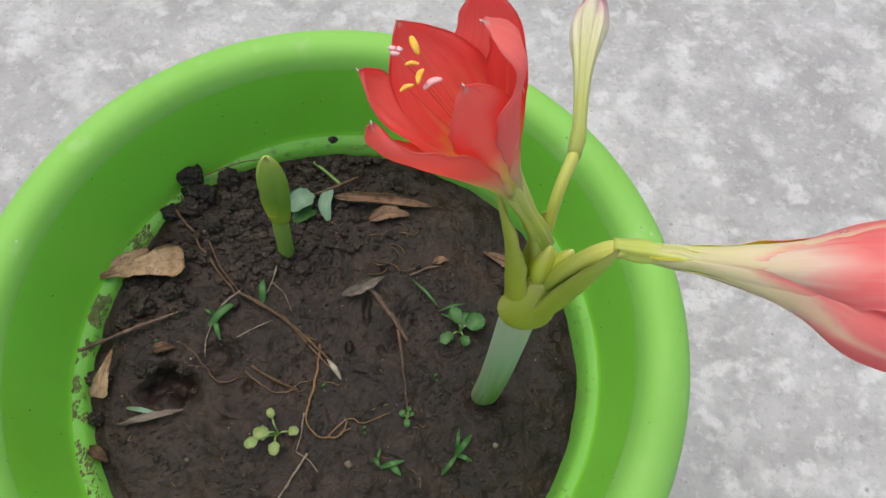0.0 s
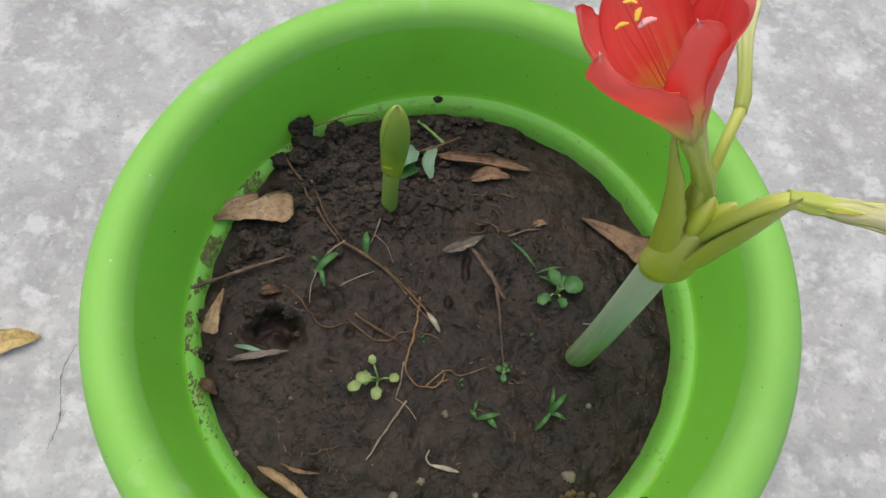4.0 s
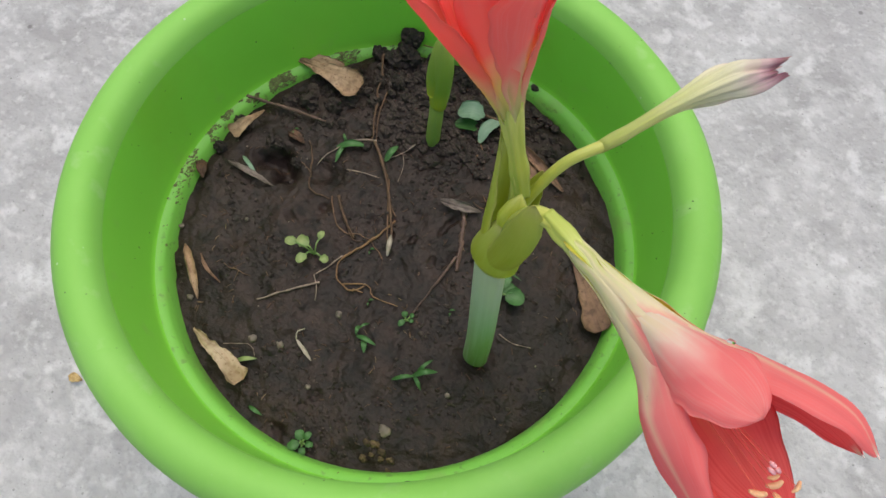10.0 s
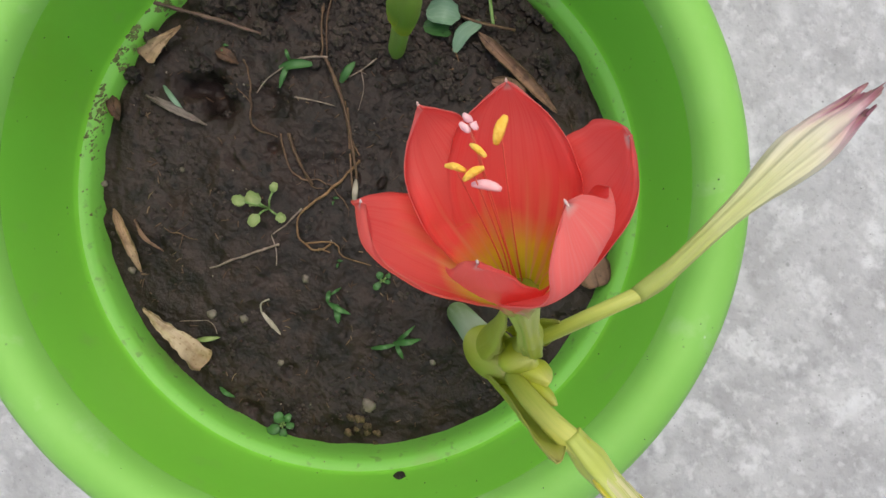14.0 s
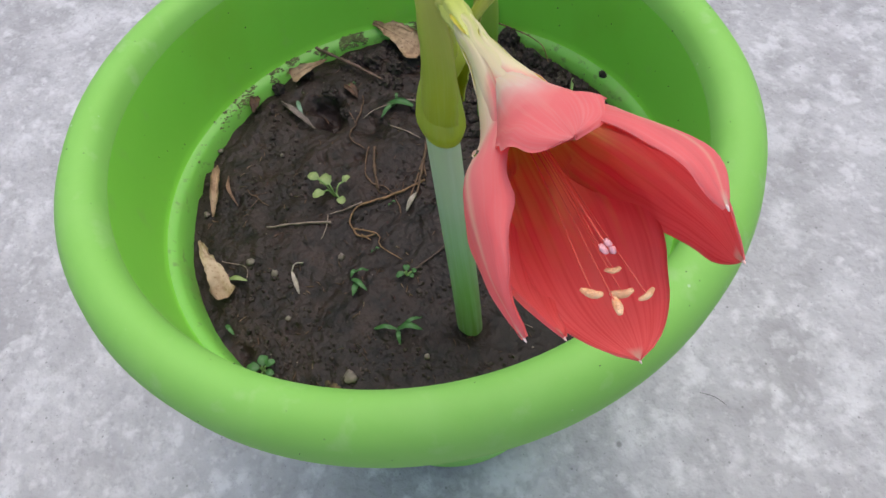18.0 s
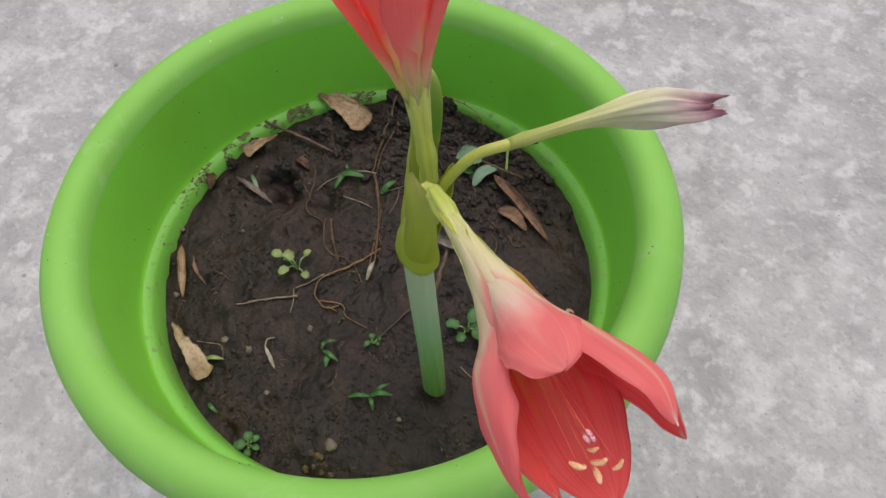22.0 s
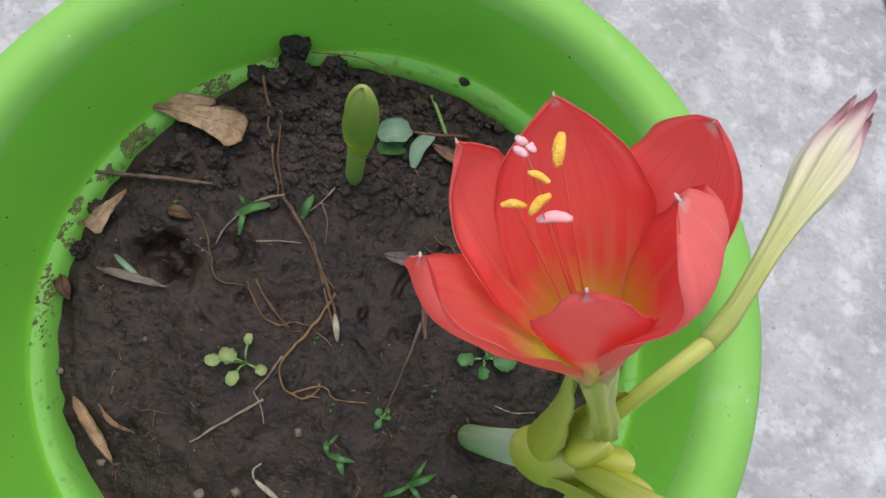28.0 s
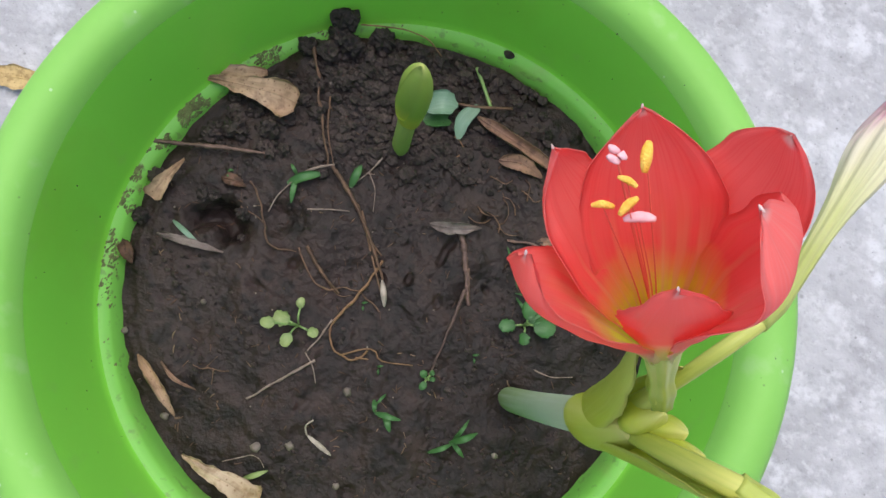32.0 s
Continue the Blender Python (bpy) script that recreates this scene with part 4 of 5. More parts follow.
def funnel(line, radius, across, tall, seed):
    """A collapsed trumpet with pleats that deepen towards a torn, frilled mouth; an outer and an inner skin."""
    c = spline(line, 101)
    sides, rows = 96, 46
    verts, uvs = [], []
    order = [(s, 1.0) for s in np.linspace(0, 1, rows)] + [(s, 0.86) for s in np.linspace(0.985, 0.45, 18)]
    for s, inner in order:
        for k in range(sides):
            a = 2 * math.pi * k / sides
            lobe = 0.5 + 0.5 * math.cos(3 * a + 0.7)
            reach = s * (0.85 + 0.12 * lobe + 0.07 * noise.noise(Vector((math.cos(a) * 5, math.sin(a) * 5, seed))) * (s > 0.5))
            x = reach * 100
            i = min(99, int(x))
            p = c[i] * (1 - x + i) + c[i + 1] * (x - i)
            fold = 1 + s * (0.13 * math.cos(6 * a + 2.0 * s) + 0.10 * math.cos(11 * a + 1.3) + 0.45 * s * s * noise.noise(Vector((math.cos(a) * 3, math.sin(a) * 3, s * 2 + seed))))
            r = radius(s) * fold * inner
            verts.append(p + across * math.cos(a) * r * (1 - 0.16 * s) + tall * math.sin(a) * r * (1 + 0.15 * s))
            uvs.append((s * (0.93 + 0.07 * inner), k / sides))
    bm = bmesh.new()
    uvl = bm.loops.layers.uv.new("UVMap")
    vs = [bm.verts.new(v) for v in verts]
    for i in range(len(order) - 1):
        for k in range(sides):
            q = (i * sides + k, i * sides + (k + 1) % sides, (i + 1) * sides + (k + 1) % sides, (i + 1) * sides + k)
            f = bm.faces.new([vs[m] for m in q])
            for lp, m in zip(f.loops, q):
                u, v = uvs[m]
                lp[uvl].uv = (u, 1.0 if m % sides == 0 and k == sides - 1 else v)
    for row, flip in ((vs[:sides], True), (vs[-sides:], False)):
        bm.faces.new(row[::-1] if flip else row)
    return bm


part("withered_flower", funnel([(0.1030, 0.0220, 0.5066), (0.1060, 0.034, 0.5060), (0.1105, 0.0600, 0.5010), (0.1165, 0.088, 0.4935), (0.1245, 0.116, 0.4810), (0.1300, 0.1370, 0.4735)],
                               lambda s: 0.0026 + 0.0004 * math.exp(-((s - 0.07) / 0.04) ** 2) + 0.0010 * s + 0.0052 * math.exp(-((s - 0.70) / 0.24) ** 2), np.array((0.96, -0.24, 0.05)), np.array((0.02, 0.22, 0.97)), 3), WITHER, plant, "spent bloom shrivelled to a cream and mauve funnel")

# ---- the second flower spike, still shut ----
sprout = thing("flower_spike", "short green flower spike with an unopened bud, growing from the soil", "flower bud", at=(-0.0415, 0.079, 0.27))
sprout.rotation_euler = (-0.012, 0.011, 0.0)
part("stalk", tube([(-0.0418, 0.0788, 0.262), (-0.0400, 0.0805, 0.295), (-0.0379, 0.0813, 0.3275)], lambda s: 0.0060 - 0.0003 * s, sides=18, steps=16, flat=0.9), STALK, sprout)
part("bud", tube([(-0.0379, 0.0813, 0.3240), (-0.0362, 0.0814, 0.345), (-0.0345, 0.0810, 0.372), (-0.0324, 0.0803, 0.4005)], lambda s: (0.0066 + 0.0022 * math.sin(min(1, s / 0.6) * math.pi / 2)) * (1 - max(0, (s - 0.5) / 0.5) ** 2.3) ** 0.75 + 0.0004, sides=22, steps=30, flat=0.80, up=(0.3, 1, 0)), SPROUT, sprout, "olive-green bud with a yellow base")
part("sheath_edge", sheet([(-0.0395, 0.0745, 0.338), (-0.0375, 0.0735, 0.360), (-0.0345, 0.0752, 0.383), (-0.0326, 0.0795, 0.4015)], taper(0.0025, 0.0058, 0.4, 0.7), (0.1, 1, 0.1), bend=0.0085, steps=18, across=9, thick=0.0007), [SPROUT, SPROUT], sprout)


# ---- weeds ----
def seedling(name, label, at, leaves, mat, size, height=0.006, group="weeds in the pot"):
    """A tiny rosette: a stalk and a round leaf for every offset."""
    ob = thing(name, label, "seedling", at=on_soil(*at), group=group)
    c = on_soil(*at, -0.002)
    for n, (dx, dy, k) in enumerate(leaves):
        end = Vector((at[0] + dx, at[1] + dy, soil_height(at[0] + dx, at[1] + dy) + height * (0.8 + 0.3 * (n % 3))))
        away = Vector((dx, dy, 0)).normalized()
        r = size * k * (0.72 + 0.4 * ((n * 7) % 5) / 4)
        inner = end - away * r
        part("stalk", tube([c, (c + inner) / 2 + Vector((0, 0, height * 0.5)), inner], lambda s: 0.0006, sides=6, steps=8), WEED_STEM, ob)
        part("leaf", sheet([inner, end + Vector((0, 0, 0.0008)), end + away * r], lambda s, r=r, n=n: r * (0.80 + 0.2 * (n % 2)) * max(0.02, 1 - (2 * s - 1) ** 2) ** 0.5 * (1 + 0.25 * noise.noise(Vector((s * 6, n * 3.1, r * 900)))), (-away.x * (0.3 + 0.2 * (n % 3)) + 0.2 * (n % 2), -away.y * 0.4, 1), bend=r * 1.6, steps=16, across=11, thick=0.0004, ruffle=r * 0.16, ripple=3, seed=n), [mat, mat], ob)
    return ob


seedling("seedling", "small bright green seedling with four round leaves", (0.078, 0.024), [(-0.009, -0.006, 1.0), (0.010, 0.004, 1.05), (-0.003, 0.008, 0.8), (0.003, -0.008, 0.65), (0.003, 0.006, 0.7)], WEED, 0.0068, 0.008)
seedling("seedling", "pale yellow-green seedling with round leaves", (-0.036, -0.044), [(-0.005, 0.012, 0.9), (-0.009, -0.001, 1.1), (-0.014, -0.007, 0.8), (0.010, 0.001, 0.8), (0.000, -0.010, 0.85)], WEED_PALE, 0.0048, 0.009)
seedling("seedling", "tiny green clover-like seedling", (0.044, -0.033), [(0.003, 0.002, 1), (-0.003, 0.002, 1), (0.0, -0.004, 1), (0.001, 0.005, 0.8)], WEED, 0.0024, 0.003)
seedling("seedling", "small green seedling by the pot edge", (0.055, -0.137), [(0.004, 0.003, 1), (-0.004, 0.003, 1), (-0.002, -0.004, 1), (0.004, -0.003, 0.9), (0.0, 0.006, 0.8)], WEED, 0.0036, 0.006)


def blades(name, label, at, leaves, mat, wide=0.0016, group="weeds in the pot"):
    """A sprig of narrow leaves: each (dx, dy, rise, width factor)."""
    ob = thing(name, label, "weed", at=on_soil(*at), group=group)
    for n, (x0, y0, x1, y1, rise, k) in enumerate(leaves):
        a, b = on_soil(x0, y0, 0.001), on_soil(x1, y1, 0.002 + rise * 0.4)
        m = (a + b) / 2 + Vector((0, 0, rise))
        part("leaf", sheet([a, m, b], lambda s, k=k: wide * k * math.sin(math.pi * (0.08 + 0.9 * s)) ** 0.8, (0.1, 0.05, 1), bend=wide * 2.5, steps=14, across=7, thick=0.0004, ruffle=0.0003, seed=n), [mat, mat], ob)
    return ob


blades("weed", "green weed sprig with narrow pointed leaves", (0.074, -0.055), [(0.066, -0.068, 0.076, -0.056, 0.004, 0.9), (0.074, -0.057, 0.085, -0.044, 0.006, 1.3), (0.075, -0.056, 0.085, -0.060, 0.004, 0.9), (0.075, -0.055, 0.077, -0.040, 0.005, 0.8)], WEED)
blades("weed", "little weed with a pair of pointed leaves", (0.033, -0.060), [(0.033, -0.061, 0.041, -0.069, 0.003, 1.3), (0.028, -0.064, 0.043, -0.060, 0.004, 1.1), (0.024, -0.058, 0.028, -0.064, 0.003, 0.9), (0.028, -0.052, 0.026, -0.060, 0.003, 0.5)], WEED)
blades("weed", "green leaf on a pale bent straw", (-0.078, 0.034), [(-0.086, 0.024, -0.071, 0.040, 0.004, 2.0), (-0.083, 0.030, -0.078, 0.015, 0.003, 1.1), (-0.083, 0.031, -0.090, 0.035, 0.003, 0.7)], WEED)
blades("weed", "single small green leaf lying on soil", (-0.054, 0.050), [(-0.0535, 0.042, -0.0545, 0.057, 0.003, 1.7)], WEED)
blades("grass_blade", "short green grass blade lying on soil", (-0.12, -0.03), [(-0.131, -0.029, -0.109, -0.033, 0.004, 1.0)], WEED_BLUE)
blades("grass_blade", "short green grass blade near the pot edge", (0.018, -0.143), [(0.012, -0.145, 0.023, -0.143, 0.003, 0.9)], WEED)
blades("grass_blade", "thin green grass blades beside the seedling", (0.06, 0.045), [(0.046, 0.060, 0.064, 0.040, 0.004, 0.55), (0.064, 0.038, 0.082, 0.042, 0.004, 0.5), (0.066, 0.036, 0.075, 0.030, 0.003, 0.6)], WEED)
blades("grass_blade", "yellow-green sliver of leaf beside a dry leaf", (-0.012, -0.126), [(-0.017, -0.132, -0.007, -0.121, 0.003, 1.0)], WEED_PALE)
for x, y in ((-0.010, -0.014), (0.017, -0.041), (0.062, -0.007), (-0.118, 0.012)):
    blades("weed", "tiny green shoot just out of the soil", (x, y), [(x - 0.0015, y, x + 0.0015, y + 0.0022, 0.002, 0.45), (x, y - 0.001, x + 0.0015, y - 0.0035, 0.002, 0.4)], WEED)

weed = thing("seedling", "blue-green seedling with a round leaf and a reddish runner", "seedling", at=on_soil(-0.02, 0.115), group="weeds in the pot")
part("leaf", sheet([on_soil(-0.040, 0.106, 0.010), on_soil(-0.032, 0.112, 0.013), on_soil(-0.023, 0.117, 0.011)], lambda s: 0.0080 * max(0.02, 1 - (2 * s - 1) ** 2) ** 0.5 * (1 - 0.45 * math.exp(-((s - 0.93) / 0.07) ** 2)), (-0.15, -0.25, 1), bend=0.011, steps=22, across=13, ruffle=0.0014, ripple=4), [WEED_BLUE, WEED_BLUE], weed)
part("leaf", sheet([on_soil(-0.038, 0.101, 0.004), on_soil(-0.030, 0.106, 0.005), on_soil(-0.022, 0.110, 0.004)], lambda s: 0.0070 * max(0.02, 1 - (2 * s - 1) ** 2) ** 0.5, (0.0, 0.1, 1), bend=0.012, steps=16, across=11, ruffle=0.0012, seed=4), [WEED, WEED], weed)
part("leaf", sheet([on_soil(-0.012, 0.123, 0.010), on_soil(-0.016, 0.112, 0.009), on_soil(-0.013, 0.101, 0.004)], lambda s: 0.0046 * math.sin(math.pi * (0.1 + 0.85 * s)) ** 0.7, (0.1, -0.2, 1), bend=0.02, steps=14, across=9, ruffle=0.0006, seed=7), [WEED_BLUE, WEED_BLUE], weed)
part("runner", tube([on_soil(-0.024, 0.118, 0.010), on_soil(-0.012, 0.123, 0.010), on_soil(0.006, 0.135, 0.006)], lambda s: 0.0009, sides=7, steps=14), STRAW, weed)
part("runner", tube([on_soil(-0.026, 0.146, 0.004), on_soil(-0.017, 0.138, 0.007), on_soil(-0.006, 0.128, 0.008)], lambda s: 0.0011, sides=7, steps=14), WEED_STEM, weed)


# ---- fallen leaves ----
def dry_leaf(label, points, wide, mat, bend, rise=(0.003, 0.006, 0.003), up=(0.0, 0.0, 1.0), ruffle=0.0014, seed=0, blunt=0.8, shape="lens", ob_name="dry_leaf", extra=None, ground_z=None):
    ob = thing(ob_name, label, "dry leaf", at=on_soil(*points[0]) if ground_z is None else Vector((*points[0], ground_z)), group="fallen leaves in the pot" if ground_z is None else "")
    ups = np.interp(np.linspace(0, 1, len(points)), np.linspace(0, 1, len(rise)), rise)
    p = [(on_soil(x, y, h) if ground_z is None else Vector((x, y, ground_z + h))) for (x, y), h in zip(points, ups)]

    def w(s):
        if shape == "wedge":
            return wide * (0.06 + 0.94 * s ** blunt) * (1 - 0.55 * max(0, (s - 0.86) / 0.14) ** 2) * (1 + 0.14 * noise.noise(Vector((s * 7, seed, 0))))
        return wide * max(0.02, math.sin(math.pi * (0.03 + 0.94 * s ** blunt))) ** 1.1 * (1 + 0.16 * noise.noise(Vector((s * 7, seed, 0))))

    part("blade", sheet(p, w, up, bend=bend, steps=30, across=13, thick=0.0007, ruffle=ruffle, ripple=5, seed=seed), [mat, mat], ob)
    part("midrib", tube([q + Vector((0, 0, 0.0004)) for q in p], lambda s: 0.0007 * (1 - 0.7 * s), sides=6, steps=18), mat, ob)
    for pts, w, b, u, sd in extra or []:
        q = [on_soil(x, y, h) for x, y, h in pts]
        part("blade", sheet(q, lambda s: w * math.sin(math.pi * (0.06 + 0.86 * s ** blunt)) ** 0.75, u, bend=b, steps=24, across=11, thick=0.0007, ruffle=ruffle, ripple=5, seed=sd), [mat, mat], ob)
    return ob


dry_leaf("large curled tan dry leaf folded along its midrib", [(-0.163, 0.050), (-0.140, 0.058), (-0.120, 0.064), (-0.104, 0.066)], 0.0135, DRY, 0.016, (0.010, 0.012, 0.012), (0.15, -0.45, 1), 0.0026, 1, 1.3, "wedge",
         extra=[([(-0.163, 0.050, 0.008), (-0.150, 0.061, 0.008), (-0.130, 0.074, 0.007)], 0.0046, 0.02, (0.1, -0.3, 1), 12)])
dry_leaf("tan dry leaf lying against the pot wall", [(-0.052, -0.137), (-0.036, -0.137), (-0.020, -0.136), (-0.003, -0.139)], 0.0090, DRY_PALE, 0.011, (0.006, 0.010, 0.006), (0.0, 0.35, 1), 0.0030, 2, 0.9, "wedge")
dry_leaf("narrow rolled brown dry leaf", [(-0.103, -0.103), (-0.090, -0.109), (-0.068, -0.122)], 0.0044, DRY, 0.0026, (0.004, 0.006, 0.004), (0.2, 0.3, 1), 0.0010, 3)
dry_leaf("long rolled brown dry leaf", [(-0.010, 0.119), (0.010, 0.117), (0.034, 0.116), (0.058, 0.115)], 0.0066, DRY_DARK, 0.0034, (0.006, 0.008, 0.003), (0.0, -0.2, 1), 0.0010, 4)
dry_leaf("short curled brown dry leaf", [(0.015, 0.103), (0.028, 0.107), (0.043, 0.107)], 0.0055, DRY_DARK, 0.0070, (0.004, 0.006, 0.004), (0.1, -0.2, 1), 0.0012, 5)
dry_leaf("wedge-shaped brown dry leaf leaning on the pot wall", [(0.095, 0.081), (0.112, 0.072), (0.128, 0.062), (0.145, 0.050)], 0.0120, DRY_DARK, 0.018, (0.003, 0.006, 0.012), (-0.3, -0.2, 1), 0.0018, 6, 1.0, "wedge")
dry_leaf("small curled brown dry leaf", [(-0.140, 0.004), (-0.144, -0.010), (-0.147, -0.024)], 0.0070, DRY, 0.0070, (0.012, 0.010, 0.006), (0.5, 0.0, 1), 0.0014, 7, 1.1, "wedge")
dry_leaf("grey shrivelled curl of dry leaf", [(-0.001, 0.047), (0.012, 0.051), (0.027, 0.061)], 0.0044, DRY_GREY, 0.0040, (0.004, 0.007, 0.004), (0.1, -0.3, 1), 0.0012, 8)
dry_leaf("thin pale dry curl beside a hollow", [(-0.133, -0.040), (-0.113, -0.035), (-0.095, -0.030)], 0.0030, DRY_GREY, 0.0030, (0.003, 0.005, 0.004), (0.0, 0.2, 1), 0.0010, 9)
dry_leaf("small dark brown curled husk", [(-0.147, -0.053), (-0.141, -0.057), (-0.135, -0.062)], 0.0042, DRY_BROWN, 0.0055, (0.004, 0.006, 0.003), (0.3, 0.1, 1), 0.0010, 10)
dry_leaf("thin dark curl of dry leaf", [(-0.090, -0.100), (-0.078, -0.104), (-0.066, -0.104)], 0.0012, DRY_DARK, 0.0030, (0.002, 0.005, 0.002), (0.0, 0.2, 1), 0.0006, 13)
dry_leaf("small reddish fragment of dry leaf", [(-0.120, 0.007), (-0.113, 0.009), (-0.106, 0.010)], 0.0040, DRY_BROWN, 0.010, (0.002, 0.004, 0.002), (0.0, 0.2, 1), 0.0012, 14)
dry_leaf("small red-brown flake of dry leaf", [(0.060, 0.072), (0.066, 0.074), (0.071, 0.074)], 0.0030, DRY_DARK, 0.006, (0.002, 0.003, 0.002), (0.0, 0.2, 1), 0.0008, 15)
dry_leaf("yellowed fallen leaf lying on concrete", [(-0.405, 0.024), (-0.430, 0.020), (-0.455, 0.010), (-0.480, 0.002)], 0.0118, DRY_YELLOW, 0.03, (0.005, 0.009, 0.006), (0.1, -0.3, 1), 0.0025, 11, 0.9, ob_name="fallen_leaf", ground_z=0.001)
dry_leaf("small yellow petal scrap on concrete", [(-0.231, -0.270), (-0.225, -0.267), (-0.217, -0.263)], 0.0050, DRY_YELLOW, 0.02, (0.002, 0.004, 0.002), (0, 0, 1), 0.001, 16, ob_name="leaf_scrap", ground_z=0.001)
dry_leaf("small yellow leaf scrap on concrete", [(-0.556, 0.160), (-0.551, 0.164), (-0.545, 0.166)], 0.0040, DRY_YELLOW, 0.02, (0.002, 0.004, 0.002), (0, 0, 1), 0.001, 17, ob_name="leaf_scrap", ground_z=0.001)


# ---- twigs, straws and roots ----
def twig(name, label, points, r, mat, lift=0.0015, seed=0, rough=0.22, side_twigs=()):
    r *= 0.72
    p = [on_soil(q[0], q[1], lift + (q[2] if len(q) > 2 else 0)) for q in points]
    long = sum((b - a).length for a, b in zip(p, p[1:]))
    bent, bow = random.Random(seed + 500), 0.0006 if name == "root" else 0.00018
    kinks = spline(p, max(len(p), int(long / 0.006) + 2))
    kinks = [q if n in (0, len(kinks) - 1) else q + np.array([bent.gauss(0, bow), bent.gauss(0, bow), 0]) for n, q in enumerate(kinks)]
    knot = [bent.uniform(0.72, 1.2) for n in range(12)]
    bm = tube(kinks, lambda s: r * (1 - 0.35 * s) * knot[int(s * 11)], sides=8, steps=10 + 5 * len(kinks), rough=rough, seed=seed)
    if not side_twigs:
        return solo(name, label, "twig", bm, mat, "twigs and roots on the soil")
    ob = thing(name, label, "twig", at=on_soil(*points[0][:2]), group="twigs and roots on the soil")
    part("stem", bm, mat, ob)
    for n, pts in enumerate(side_twigs):
        q = [on_soil(x, y, lift) for x, y in pts]
        part("side_root", tube(q, lambda s: r * 0.6 * (1 - 0.4 * s), sides=6, steps=14, rough=rough, seed=seed + n), mat, ob)
    return ob


twig("stick", "straight flat brown stick on the soil", [(-0.171, 0.000, 0.004), (-0.140, 0.016, 0.004), (-0.106, 0.032, 0.002)], 0.0020, TWIG_DARK, 0.002, 1)
twig("straw", "long bent brown straw", [(-0.069, 0.047, 0.003), (-0.048, 0.036, 0.002), (-0.027, 0.021, 0.001), (-0.008, 0.004)], 0.0019, STRAW, 0.0015, 2, side_twigs=[[(-0.040, 0.033), (-0.020, 0.012), (-0.004, -0.004)], [(-0.044, 0.035), (-0.029, 0.022), (-0.016, 0.016)]])
twig("straw", "pale bent straw on the soil", [(-0.068, 0.048, 0.003), (-0.077, 0.039, 0.003), (-0.084, 0.030)], 0.0012, TWIG_PALE, 0.002, 3, side_twigs=[[(-0.084, 0.026), (-0.087, 0.014), (-0.087, 0.004)]])
twig("root", "fine brown root trailing over the soil", [(-0.1138, 0.1013, 0.004), (-0.0986, 0.0822, 0.003), (-0.0858, 0.064, 0.001), (-0.0712, 0.0452, 0.001)], 0.0015, STRAW, 0.002, 4, side_twigs=[[(-0.0918, 0.0822), (-0.0824, 0.064), (-0.0681, 0.047)]])
twig("root", "fine brown root on the soil", [(-0.106, 0.014), (-0.092, 0.004), (-0.086, -0.003), (-0.076, -0.011), (-0.060, -0.008)], 0.0009, STRAW, 0.001, 5, side_twigs=[[(-0.102, -0.002), (-0.090, -0.002), (-0.084, -0.004)]])
twig("root", "curly ochre root looping over the soil", [(-0.014, 0.014), (-0.015, -0.009), (-0.020, -0.027), (-0.0175, -0.038), (-0.010, -0.0465), (0.002, -0.0440), (0.006, -0.036)], 0.0013, ROOT, 0.0018, 6, side_twigs=[[(-0.006, -0.046), (0.004, -0.036), (0.010, -0.034), (0.016, -0.037), (0.033, -0.030)], [(0.002, -0.043), (0.009, -0.040)]])
twig("root", "fine tangled brown root on soil", [(-0.060, -0.005), (-0.044, -0.017), (-0.032, -0.016), (-0.020, -0.009), (0.0, -0.013)], 0.0009, STRAW, 0.001, 7, side_twigs=[[(-0.056, -0.003), (-0.040, -0.011), (-0.026, -0.017), (-0.018, -0.012)]])
twig("twig", "thin dark split twig on soil", [(-0.056, -0.002, 0.002), (-0.042, -0.010, 0.002), (-0.026, -0.016)], 0.0015, STRAW, 0.0015, 8)
twig("twig", "pale forked twig on the soil", [(-0.021, -0.031), (-0.022, -0.045), (-0.024, -0.055)], 0.0010, TWIG_PALE, 0.002, 9, side_twigs=[[(-0.024, -0.055), (-0.016, -0.060), (-0.010, -0.067)]])
twig("twig", "straight pale grey twig", [(-0.017, -0.056, 0.001), (-0.027, -0.073), (-0.039, -0.094)], 0.0012, TWIG_PALE, 0.002, 10)
twig("twig", "dark reddish twig on the soil", [(0.037, 0.024, 0.002), (0.041, -0.002, 0.001), (0.044, -0.030)], 0.0015, TWIG_DARK, 0.0015, 11)
twig("twig", "dark twig half sunk in the soil", [(0.0167, 0.0531, 0.001), (0.0246, 0.0442), (0.0321, 0.0332), (0.0438, 0.0173)], 0.0028, TWIG_DARK, 0.0008, 12, side_twigs=[[(0.032, 0.036), (0.040, 0.024)]])
twig("straw", "pale short straw on the soil", [(-0.068, 0.017), (-0.056, 0.024), (-0.046, 0.029)], 0.0007, TWIG_PALE, 0.001, 13)
twig("root", "thin curled brown root on soil", [(-0.016, 0.102), (-0.007, 0.098), (-0.010, 0.088), (-0.016, 0.083)], 0.0008, ROOT, 0.002, 14)
twig("twig", "short dry twig with side splinters", [(-0.046, 0.067, 0.003), (-0.049, 0.056), (-0.053, 0.045)], 0.0008, TWIG_PALE, 0.002, 15, side_twigs=[[(-0.049, 0.056), (-0.040, 0.048), (-0.034, 0.036)], [(-0.050, 0.054), (-0.045, 0.056)]])
twig("root", "fine branched brown root", [(-0.075, -0.093), (-0.066, -0.090), (-0.056, -0.086)], 0.0006, STRAW, 0.001, 16, side_twigs=[[(-0.068, -0.091), (-0.066, -0.082)], [(-0.064, -0.089), (-0.060, -0.097)]])
